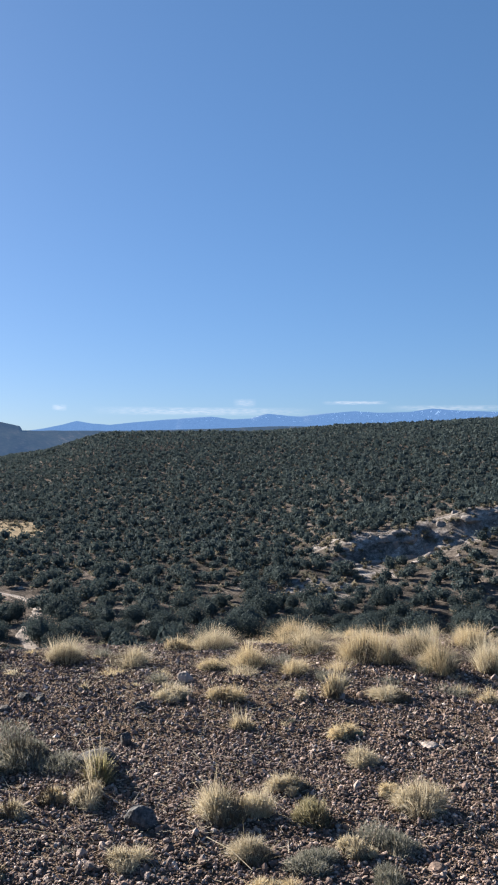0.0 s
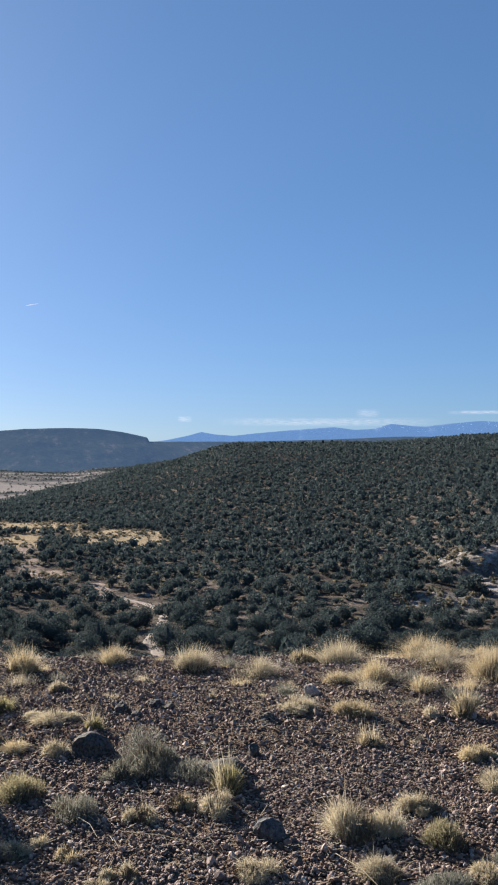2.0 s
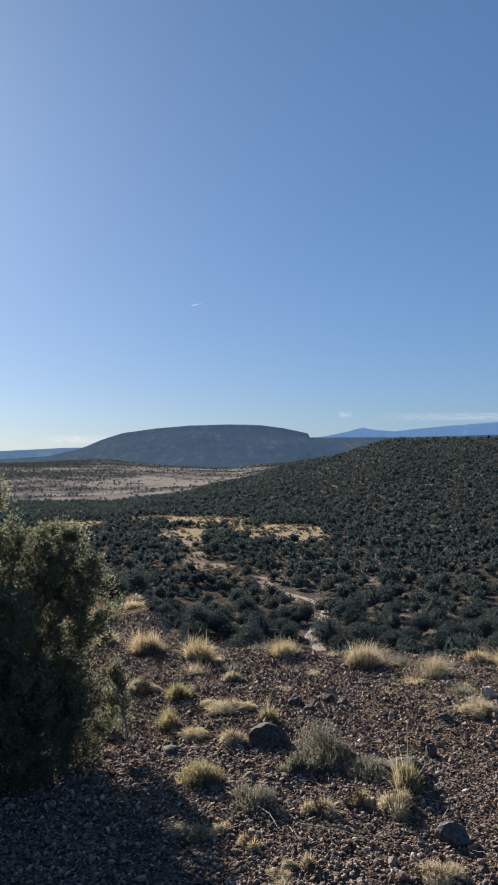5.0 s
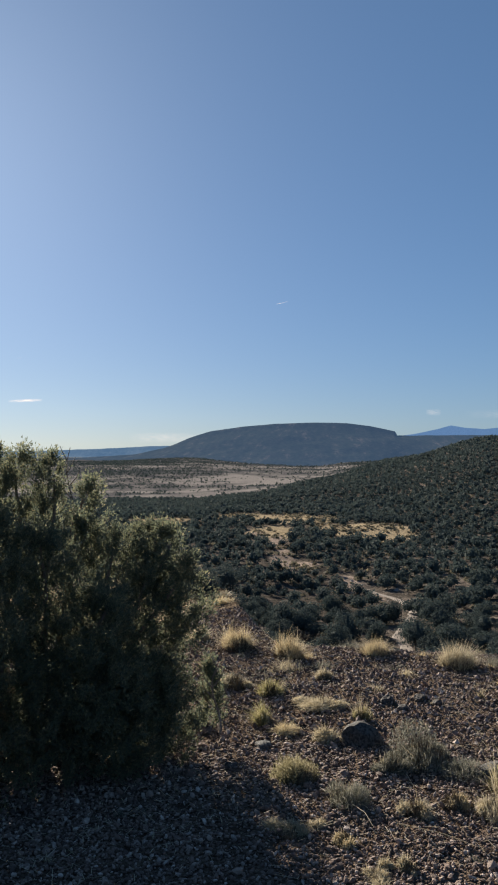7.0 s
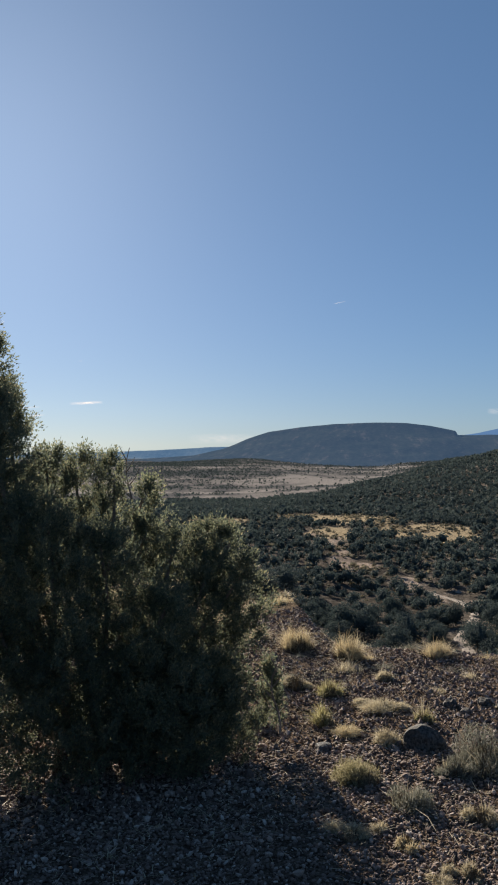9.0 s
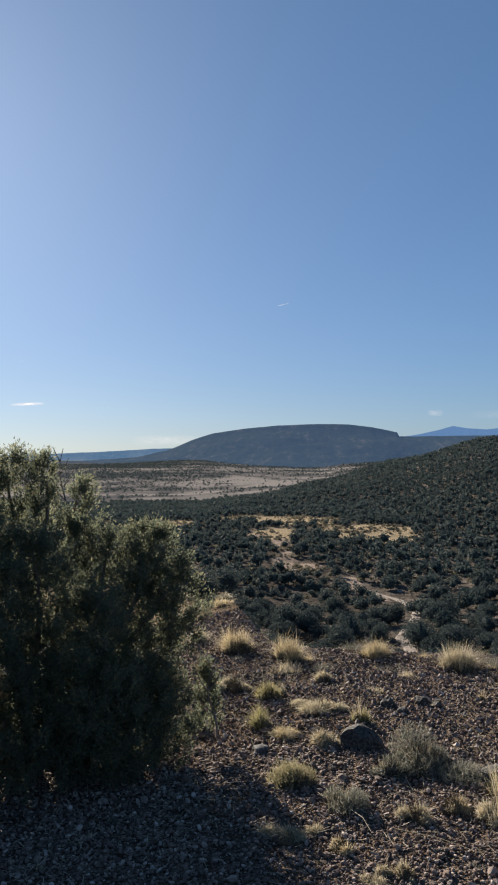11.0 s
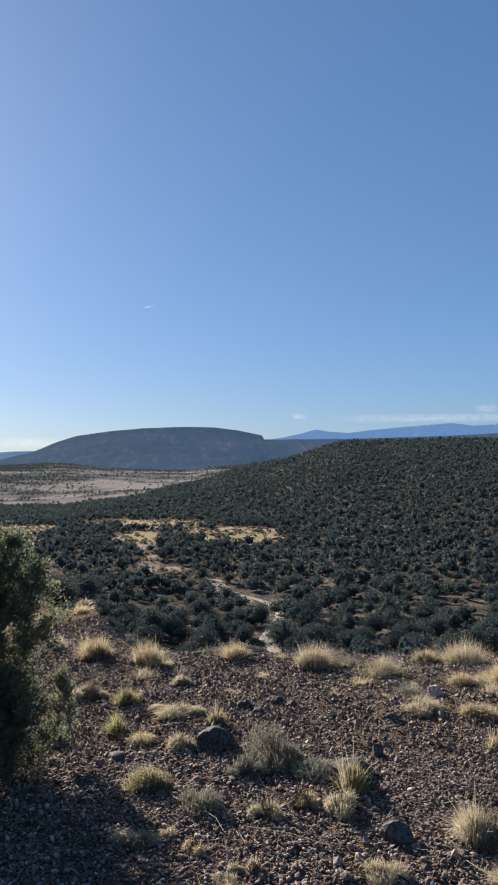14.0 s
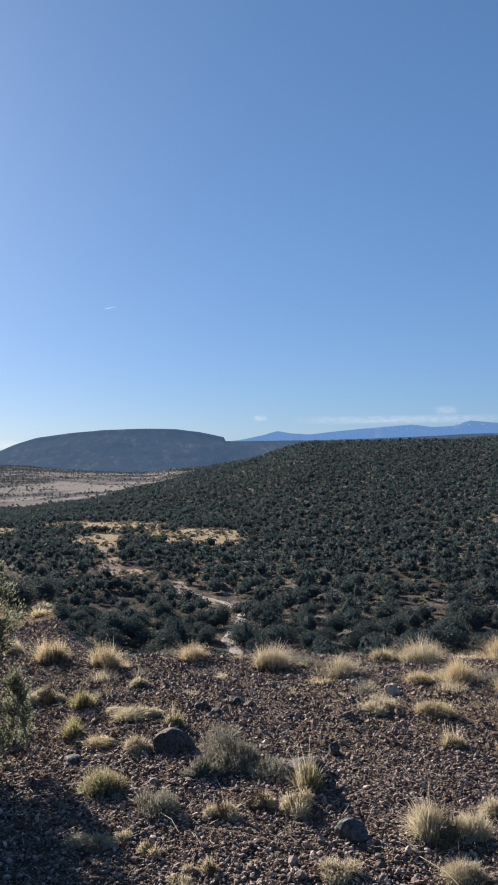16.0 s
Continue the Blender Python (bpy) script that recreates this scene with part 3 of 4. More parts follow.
def build_woodland():
    """All further trees, too many to count, thinner made the farther they stand."""
    V, F, N, base = [], [], [], 0
    stock = [[crown_arrays(clumps, size, clumps > 15) for _ in range(14)] for clumps, size in ((300, 0.11), (70, 0.21), (24, 0.34), (9, 0.52))]
    for i in rest:
        lod = 0 if TR[i] < 185 else 1 if TR[i] < 330 else 2 if TR[i] < 560 else 3
        v, f, soft = stock[lod][rng.integers(14)]
        s = min(rng.lognormal(math.log(1.4), 0.27), 2.4) * (0.85 if TR[i] > 740 and TA[i] > 15 else 1)
        a = rng.uniform(0, 6.283)
        ca, sa = math.cos(a), math.sin(a)
        turn = np.array([[ca, sa, 0], [-sa, ca, 0], [0, 0, 1.0]])
        V.append(v @ turn * [s, s, s * rng.uniform(0.9, 1.4)] + [TX[i], TY[i], TZ[i] + s * 0.6])
        F.append(f + base)
        N.append(soft @ turn)
        base += len(v)
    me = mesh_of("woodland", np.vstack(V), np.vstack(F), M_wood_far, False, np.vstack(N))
    return tagged(new("woodland", me), "dense dark green juniper and pinyon woodland over the hill", "woodland", kind="stuff")


build_woodland()


def build_scrub():
    """Knee-high brush over the open patches and along the wash."""
    n = 90000
    b, r = rng.uniform(-18, 46, n), np.sqrt(rng.uniform(100 ** 2, 460 ** 2, n))
    x, y = -np.sin(np.radians(b)) * r, np.cos(np.radians(b)) * r
    meadow, track, bank, _ = masks(x, y)
    want = (0.16 + 0.10 * meadow + 0.35 * track + 0.35 * bank) * sstep(1.6, 2.6, road_gap(x, y))
    ok = rng.uniform(size=n) < want * sstep(-0.5, 0.4, fbm(x, y, 9, 3, 71))
    x, y = x[ok], y[ok]
    z = height(x, y)
    stock = [crown_arrays(13, 0.6, False, 0.7) for _ in range(12)]
    V, F, N, base = [], [], [], 0
    for i in range(len(x)):
        v, f, soft = stock[rng.integers(12)]
        s = rng.uniform(0.3, 0.95)
        V.append(v * [s, s, s * 0.8] + [x[i], y[i], z[i] + 0.25 * s])
        F.append(f + base)
        N.append(soft)
        base += len(v)
    me = mesh_of("scrub", np.vstack(V), np.vstack(F), M_scrub, False, np.vstack(N))
    return tagged(new("scrub", me), "grey-green low brush between the trees", "scrub", kind="stuff")


build_scrub()


# ---- foreground plants ----
def blades(n, spread, reach, tall, droop, width, base_squash=1.0, lift=(0.35, 1.0), seed=0):
    """Triangles of n curved, tapering blades that rise from a tuft and lean outwards."""
    g = np.random.default_rng(seed)
    k = int(g.integers(4, 8))
    ca, cq = g.uniform(0, 2 * np.pi, k), np.sqrt(g.uniform(0, 1, k)) * spread
    hub = np.stack([np.cos(ca) * cq, np.sin(ca) * cq, np.zeros(k)], 1)
    vigour = g.uniform(0.55, 1.0, k)
    pick = g.integers(0, k, n)
    a = g.uniform(0, 2 * np.pi, n)
    q = np.sqrt(g.uniform(0, 1, n))
    out = np.stack([np.cos(a), np.sin(a), np.zeros(n)], 1)
    base = hub[pick] + out * (q * spread * 0.5)[:, None]
    turn = a + g.normal(0, 1.2, n)
    side = np.stack([-np.sin(turn), np.cos(turn), np.zeros(n)], 1)
    h = tall * g.uniform(lift[0], lift[1], n) * vigour[pick] * (1.0 - 0.4 * q ** 2)
    lean = (0.55 * (reach - spread) + 0.35 * h) * (0.1 + 0.9 * q) * g.uniform(0.2, 1.4, n)
    wind = g.normal(0, 0.22, 2)
    out = out + g.normal(0, 0.45, (n, 3)) * [1, 1, 0] + [wind[0], wind[1], 0]
    levels = []
    for s in (0.0, 0.45, 0.8, 1.0):
        up = h * (s - droop * s ** 3 * (0.3 + 0.7 * q))
        p = base + out * (lean * s ** 1.5)[:, None] + np.stack([np.zeros(n), np.zeros(n), up], 1)
        levels.append((p, width * (1 - 0.85 * s) * g.uniform(0.7, 1.3, n)))
    V = []
    for p, w in levels[:-1]:
        V += [p - side * w[:, None] * 0.5, p + side * w[:, None] * 0.5]
    V.append(levels[-1][0])
    V = np.stack(V, 1)
    k = V.shape[1]
    tri = np.array([(0, 1, 3), (0, 3, 2), (2, 3, 5), (2, 5, 4), (4, 5, 6)])
    F = (np.arange(n) * k)[:, None, None] + tri[None]
    V = V.reshape(-1, 3)
    V[:, 2] -= 0.015
    return V, F.reshape(-1, 3)


def dome(n, w, h, width, seed):
    """Triangles of fine blades that radiate from a low centre into a round, slightly ragged cushion."""
    g = np.random.default_rng(seed)
    k = int(g.integers(4, 9))
    hub = np.stack([g.normal(0, 0.45 * w, k), g.normal(0, 0.38 * w, k), np.zeros(k)], 1)
    size = g.uniform(0.35, 0.95, k)
    pick = g.integers(0, k, n)
    a, t = g.uniform(0, 2 * np.pi, n), np.arccos(g.uniform(0.05, 1.0, n))
    d = np.stack([np.cos(a) * np.sin(t), np.sin(a) * np.sin(t), np.cos(t)], 1) + g.normal(0, 0.16, (n, 3))
    reach = size[pick] * g.uniform(0.62, 1.0, n) * np.where(g.uniform(size=n) < 0.05, 1.3, 1.0)
    tip = hub[pick] + d * reach[:, None] * [w, w, h]
    root = hub[pick] + d * reach[:, None] * [w * 0.18, w * 0.18, 0.0] + g.normal(0, 0.1 * w, (n, 3)) * [1, 1, 0]
    mid = root * 0.45 + tip * 0.55 + np.array([0, 0, 0.12 * h])
    tip[:, 2] = np.maximum(tip[:, 2] - g.uniform(0, 0.1, n) * h, 0.004)
    side = np.cross(d, g.normal(size=(n, 3)))
    side /= np.linalg.norm(side, axis=1)[:, None] + 1e-9
    V = np.stack([root - side * width * 0.5, root + side * width * 0.5, mid - side * width * 0.4, mid + side * width * 0.4, tip], 1).reshape(-1, 3)
    F = (np.arange(n) * 5)[:, None, None] + np.array([(0, 1, 3), (0, 3, 2), (2, 3, 4)])[None]
    return V, F.reshape(-1, 3)


def thicket(n, w, h, width, seed):
    """Triangles of short fine twigs that fill a soft, lobed mound."""
    g = np.random.default_rng(seed)
    k = int(g.integers(5, 9))
    hub = np.stack([g.normal(0, 0.42 * w, k), g.normal(0, 0.36 * w, k), np.zeros(k)], 1)
    size, rise = g.uniform(0.28, 0.8, k), g.uniform(0.45, 1.2, k)
    pick = g.integers(0, k, n)
    d = g.normal(size=(n, 3))
    d[:, 2] = np.abs(d[:, 2])
    d /= np.linalg.norm(d, axis=1)[:, None]
    reach = size[pick] * g.beta(3.0, 1.1, n)
    c = hub[pick] + d * reach[:, None] * [w, w, h * 1.3] * np.stack([np.ones(n), np.ones(n), rise[pick]], 1)
    way = 0.6 * d + [0, 0, 0.75] + g.normal(0, 0.6, (n, 3))
    way /= np.linalg.norm(way, axis=1)[:, None]
    L = g.uniform(0.016, 0.055, n)[:, None]
    root, tip = c - way * L * 0.6, c + way * L * 0.6
    root[:, 2], tip[:, 2] = np.maximum(root[:, 2], -0.005), np.maximum(tip[:, 2], 0.004)
    mid = (root + tip) / 2 + g.normal(0, 0.004, (n, 3))
    side = np.cross(way, g.normal(size=(n, 3)))
    side /= np.linalg.norm(side, axis=1)[:, None] + 1e-9
    V = np.stack([root, mid - side * width * 0.5, mid + side * width * 0.5, tip], 1).reshape(-1, 3)
    F = (np.arange(n) * 4)[:, None, None] + np.array([(0, 1, 2), (1, 3, 2)])[None]
    return V, F.reshape(-1, 3)


def mound(w, h, seed):
    g = np.random.default_rng(seed)
    v = ICO2_V.copy()
    lobes = g.normal(size=(7, 3))
    lobes /= np.linalg.norm(lobes, axis=1)[:, None]
    v = v * (0.72 + 0.36 * np.max(np.clip(v @ lobes.T, 0, 1) ** 3, axis=1))[:, None] * (1 + 0.13 * g.normal(size=(len(v), 1)))
    v = v * [w, w, h]
    v[:, 2] = np.maximum(v[:, 2], -0.02)
    return v, ICO2_F


def heart(w, h, seed):
    """Triangles of the dense dead middle of a tuft: short broad blades round a low mound."""
    # the solid mound is added so that tufts cast fuller shadows
    v, f = mound(w * 0.62, h * 0.42, seed)
    g = np.random.default_rng(seed)
    n = 520
    a, q = g.uniform(0, 2 * np.pi, n), np.sqrt(g.uniform(0, 1, n))
    root = np.stack([np.cos(a) * q * w, np.sin(a) * q * w, np.full(n, -0.01)], 1)
    tip = root * g.uniform(0.8, 1.25, n)[:, None] + np.stack([g.normal(0, 0.12 * w, n), g.normal(0, 0.12 * w, n), h * (1 - 0.75 * q ** 2) * g.uniform(0.5, 1.1, n)], 1)
    side = np.stack([np.cos(a + 1.2), np.sin(a + 1.2), np.zeros(n)], 1) * g.uniform(0.003, 0.006, n)[:, None]
    b = np.stack([root - side, root + side, tip], 1).reshape(-1, 3)
    return np.vstack([v, b]), np.vstack([f, np.arange(3 * n).reshape(-1, 3) + len(v)])


def ico2():
    bm = bmesh.new()
    bmesh.ops.create_icosphere(bm, subdivisions=3, radius=1.0)
    v = np.array([p.co[:] for p in bm.verts])
    f = np.array([[p.index for p in q.verts] for q in bm.faces])
    bm.free()
    return v, f


ICO2_V, ICO2_F = ico2()


def ground_at(x, y):
    return float(height(np.array([x]), np.array([y]))[0])


def plant(name, x, y, label, category, group, pieces):
    top = new(name)
    top.location = (x, y, ground_at(x, y))
    tagged(top, label, category, group)
    for pname, (v, f), material in pieces:
        child(pname, mesh_of(pname, v, f, material), top)
    return top


TALL = [
    (-0.28, 6.68, 0.44, 0.22), (0.42, 6.98, 0.64, 0.21), (0.02, 6.02, 0.32, 0.2), (0.43, 6.43, 0.42, 0.21), (0.31, 5.82, 0.34, 0.15),
    (0.83, 6.12, 0.48, 0.34), (1.25, 6.36, 0.46, 0.29), (1.3, 5.84, 0.34, 0.34), (1.74, 6.63, 0.43, 0.26), (1.68, 5.91, 0.35, 0.31),
    (-0.25, 5.95, 0.27, 0.12), (1.5, 5.39, 0.18, 0.14), (-0.85, 6.08, 0.44, 0.17), (-0.56, 6.67, 0.26, 0.15), (0.99, 6.04, 0.28, 0.24),
    (-1.33, 6.26, 0.42, 0.23), (-2.49, 5.9, 0.31, 0.24), (-2.92, 5.96, 0.34, 0.24), (-3.34, 6.13, 0.2, 0.18), (-1.96, 6.32, 0.34, 0.18),
    (-2.32, 5.14, 0.2, 0.16), (-2.14, 4.61, 0.18, 0.15), (-2.57, 3.74, 0.13, 0.14),
]
for n, (x, y, w, h) in enumerate(TALL):
    c = 0.5 * w
    if y > 5.5:
        x, y = x * 1.04, y * 1.04
    plant("grass_clump", x, y, "yellow-green half-dry grass clump in gravel" if n > 19 else "tall golden dry bunchgrass clump on the stony brow", "grass clump", "bunchgrass on the ridge",
          [("tuft", blades(int(1700 * w / 0.35), c * 0.5, c * 1.25, h * 1.55, 0.5, 0.0026, seed=100 + n), M_lime_straw if n > 19 else M_straw if n % 3 else M_pale_straw),
           ("thatch", heart(c * 0.72, h * 0.62, 200 + n), M_thatch_shade),
           ("stalk_spray", blades(80, c * 0.5, c * 1.7, h * 1.9, 0.75, 0.0028, seed=300 + n), M_pale_straw)])

STALKS = [
    (0.54, 5.43, 0.16, 0.28), (-0.03, 4.83, 0.16, 0.14), (-0.70, 4.06, 0.18, 0.25), (-1.62, 4.85, 0.13, 0.17), (-1.06, 5.58, 0.07, 0.1),
]
for n, (x, y, w, h) in enumerate(STALKS):
    c = 0.5 * w
    plant("grass_clump", x, y, "sparse upright dry grass stalks in gravel", "grass clump", "bunchgrass on the ridge",
          [("tuft", blades(1100, c * 0.5, c * 1.1, h * 0.95, 0.4, 0.0034, seed=400 + n), M_lime_straw if n in (2, 3) else M_straw),
           ("thatch", heart(c * 0.85, h * 0.55, 460 + n), M_thatch_shade),
           ("stalk_spray", blades(90, c * 0.5, c * 1.1, h * 1.5, 0.2, 0.0034, seed=430 + n), M_pale_straw)])

CUSHIONS = [
    (0.53, 4.72, 0.19, 0.11), (0.57, 4.31, 0.2, 0.11), (0.22, 3.99, 0.18, 0.11), (0.92, 5.4, 0.25, 0.1), (-0.15, 5.34, 0.24, 0.12),
    (-0.45, 5.39, 0.21, 0.09), (0.34, 5.35, 0.1, 0.1), (-0.09, 3.69, 0.29, 0.2), (0.65, 3.92, 0.13, 0.06), (0.75, 3.73, 0.27, 0.17),
    (0.03, 3.32, 0.2, 0.1), (0.42, 3.33, 0.15, 0.1), (0.09, 3.09, 0.14, 0.06), (-0.47, 3.25, 0.17, 0.09), (-0.53, 5.41, 0.11, 0.07),
]
CUSHIONS += [
    (-2.6, 5.2, 0.26, 0.13), (-1.96, 4.52, 0.22, 0.08), (-1.93, 5.02, 0.33, 0.1), (-2.13, 5.67, 0.16, 0.1), (-1.68, 4.41, 0.18, 0.12),
    (-1.22, 3.32, 0.11, 0.09), (-1.45, 3.32, 0.18, 0.07), (-0.93, 3.19, 0.11, 0.09), (-1.01, 3.7, 0.15, 0.11), (-0.88, 3.85, 0.15, 0.1),
    (-0.7, 3.8, 0.18, 0.14), (-1.37, 3.42, 0.09, 0.05), (-1.03, 3.11, 0.13, 0.06),
]
for n, (x, y, w, h) in enumerate(CUSHIONS):
    c = 0.5 * w
    plant("grass_cushion", x, y, "low rounded pale straw grass cushion on gravel", "grass clump", "grass cushions on the ridge",
          [("tuft", dome(int(2800 * w / 0.2), c * 0.98, h * 0.95, 0.0019, 500 + n), M_pale_straw if n % 4 else M_straw),
           ("thatch", heart(c * 0.82, h * 0.75, 560 + n), M_thatch_shade),
           ("stalk_spray", blades(24, c * 0.6, c * 1.4, h * 1.7, 0.3, 0.0028, seed=590 + n), M_straw)])

SHRUBS = [
    (0.29, 3.61, 0.19, 0.15), (0.58, 3.37, 0.20, 0.09), (0.26, 3.22, 0.20, 0.07), (0.52, 3.12, 0.16, 0.08), (-1.13, 4.31, 0.36, 0.21),
    (-1.63, 3.87, 0.24, 0.13), (-1.34, 3.69, 0.18, 0.13), (-1.25, 4.16, 0.17, 0.13), (-2.5, 4.43, 0.16, 0.14),
]
for n, (x, y, w, h) in enumerate(SHRUBS):
    c = 0.5 * w
    green = n in (0, 5)
    plant("low_shrub", x, y, "low greenish tuft of half-dry grass" if green else "low grey twiggy half-dead shrub on gravel", "shrub", "low shrubs on the ridge",
          [("brush", thicket(int(3600 * w / 0.25), c * 1.1, h * 0.85, 0.0026, 600 + n), M_green_straw if green else M_grey_twig),
           ("thatch", heart(c * 0.82, h * 0.70, 690 + n), M_thatch_shade),
           ("stem_core", blades(200, c * 0.6, c * 1.0, h * 0.8, 0.1, 0.005, seed=630 + n), M_thatch_shade),
           ("dry_fringe", blades(110, c * 0.6, c * 1.2, h * 1.3, 0.2, 0.0024, seed=660 + n), M_pale_straw)])

# small tufts along the brow, thicker towards the grassy end
g = np.random.default_rng(12)
placed = 0
while placed < 95:
    b, r = g.uniform(-17.5, 27), g.uniform(5.6, 8.2)
    if g.uniform() > (0.8 if b < 3 else 0.36):
        continue
    x, y = place(b, r)
    h, c = g.uniform(0.08, 0.24) * (1.05 if b < 3 else 0.7), g.uniform(0.06, 0.15)
    plant("grass_tuft", x, y, "small dry yellow grass tuft on the brow", "grass clump", "tufts on the brow",
          [("tuft", blades(380, c * 0.6, c * 1.5, h, 0.6, 0.003, seed=700 + placed), (M_straw, M_pale_straw, M_grey_twig)[placed % 3])])
    placed += 1
placed = 0
while placed < 70:
    b, r = g.uniform(-17.5, 44), g.uniform(2.9, 5.8)
    x, y = place(b, r)
    h, c = g.uniform(0.03, 0.08), g.uniform(0.025, 0.06)
    plant("grass_tuft", x, y, "tiny withered grass tuft between stones", "grass clump", "tiny tufts in the gravel",
          [("tuft", blades(110, c * 0.6, c * 1.4, h, 0.5, 0.003, seed=900 + placed), M_pale_straw if placed % 3 else M_grey_twig)])
    placed += 1
# tufts and brush on the spur
placed = 0
while placed < 90:
    b, r = g.uniform(24.0, 31), g.uniform(8.8, 21)
    x, y = place(b, r)
    h, c = g.uniform(0.08, 0.2), g.uniform(0.10, 0.24)
    plant("grass_tuft", x, y, "dry grass tuft on the far flank of the ridge", "grass clump", "tufts on the spur",
          [("tuft", blades(300, c * 0.5, c * 1.3, h, 0.4, 0.007, seed=1000 + placed), (M_straw, M_pale_straw, M_grey_twig)[placed % 3])])
    placed += 1


def bush(c, h):
    v, f, _ = crown_arrays(1300, 0.05)
    return v * [c, c, h] + [0, 0, h * 0.45], f


placed = 0
while placed < 20:
    b, r = g.uniform(23.6, 30), g.uniform(9.5, 17)
    x, y = place(b, r)
    h, c = g.uniform(0.15, 0.36), g.uniform(0.2, 0.45)
    plant("low_shrub", x, y, "dark grey-green brush on the flank of the ridge", "shrub", "brush on the spur",
          [("brush", bush(c, h), (M_wood_far, M_wood_far, M_wood_far, M_scrub)[placed % 4])])
    placed += 1


def tube(points, r0, r1, k=6):
    V, F = [], []
    pts = [Vector(p) for p in points]
    for i, p in enumerate(pts):
        t = (pts[min(i + 1, len(pts) - 1)] - pts[max(i - 1, 0)]).normalized()
        u = t.orthogonal().normalized()
        w = t.cross(u)
        r = r0 + (r1 - r0) * i / (len(pts) - 1)
        for a in range(k):
            q = 2 * math.pi * a / k
            V.append(tuple(p + u * r * math.cos(q) + w * r * math.sin(q)))
    for i in range(len(pts) - 1):
        for a in range(k):
            F.append((i * k + a, i * k + (a + 1) % k, (i + 1) * k + (a + 1) % k, (i + 1) * k + a))
    return V, F


# ---- rocks ----
def rock_mesh(name, w, d, h, material, seed, cuts=9):
    g = np.random.default_rng(seed)
    v = ICO2_V.copy()
    for _ in range(cuts):
        nrm = g.normal(size=3)
        nrm /= np.linalg.norm(nrm)
        lim = g.uniform(0.62, 0.9)
        over = np.maximum(v @ nrm - lim, 0)
        v = v - over[:, None] * nrm[None] * 0.92
    v = v * (1 + 0.035 * g.normal(size=(len(v), 1)))
    return mesh_of(name, v * [w / 2, d / 2, h], ICO2_F, material)


ROCKS = [
    (-0.44, 3.61, 0.15, 0.105), (-0.65, 4.62, 0.08, 0.08), (-0.42, 5.84, 0.12, 0.08), (-0.74, 4.26, 0.27, 0.11), (0.96, 4.56, 0.12, 0.04),
    (0.34, 5.35, 0.09, 0.05), (0.59, 5.41, 0.07, 0.04), (0.71, 3.22, 0.08, 0.04), (1.02, 3.4, 0.09, 0.04), (0.71, 5.42, 0.06, 0.04),
    (-1.48, 4.44, 0.24, 0.15), (-1.97, 4.21, 0.12, 0.04), (-2.0, 3.89, 0.08, 0.04), (-2.75, 4.96, 0.08, 0.03), (-0.93, 4.24, 0.12, 0.08),
    (-0.69, 4.12, 0.17, 0.13), (-1.59, 5.30, 0.12, 0.06), (-1.46, 5.19, 0.08, 0.05), (-1.41, 5.44, 0.10, 0.06), (-1.29, 5.38, 0.07, 0.04), (-0.65, 5.20, 0.11, 0.06),
]
ROCK_LOOK = {0: (M_grey_stone, "dark grey pitted basalt stone on gravel"), 2: (M_pale_rock, "pale rounded stone among grass"),
             3: (M_basalt, "dark boulder half buried behind grass"), 10: (M_basalt, "dark rounded boulder beside a grass tuft"), 14: (M_basalt, "dark angular stone by a shrub"),
             1: (M_basalt, "dark angular stone lying in gravel"), 11: (M_grey_stone, "flat dark grey stone lying in gravel"), 12: (M_grey_stone, "flat dark grey stone lying in gravel"),
             # 15 is a brown clod; the dark stone colour paints its shaded near side
             15: (M_basalt, "brown boulder coloured dark for its shade, half hidden by grass"), **{k: (M_basalt, "rough dark stone lying in gravel") for k in range(16, 21)}}
for n, (x, y, w, h) in enumerate(ROCKS):
    material, label = ROCK_LOOK.get(n, (M_brown_rock if n % 2 else M_pale_rock, "flat weathered stone lying in gravel"))
    ob = tagged(new("rock", rock_mesh("rock", w, w * 0.8, h * 0.62, material, 40 + n)), label, "rock", "stones on the ridge")
    ob.location = (x, y, ground_at(x, y) + h * 0.12)
    ob.rotation_euler = (0, 0, n * 1.3)

# pale ledges that break out of the bank across the ravine
g = np.random.default_rng(31)
outcrop = new("rock_outcrop")
ox, oy = place(-10.0, 168)
outcrop.location = (ox, oy, ground_at(ox, oy))
tagged(outcrop, "pale weathered rock ledges on the steep bank", "rock")
for n in range(26):
    b, r = g.uniform(-15.0, -6.5), g.uniform(168, 184)
    x, y = place(b, r)
    w, h = g.uniform(1.2, 3.4), g.uniform(0.6, 1.6)
    ob = child("ledge", rock_mesh("ledge", w * 1.5, w * 0.9, h * 0.8, M_ledge, 300 + n, 14), outcrop)
    ob.location = (x - ox, y - oy, ground_at(x, y) - outcrop.location.z - 0.25 * h)
    ob.rotation_euler = (g.normal(0, 0.15), g.normal(0, 0.15), g.uniform(-0.5, 0.5))



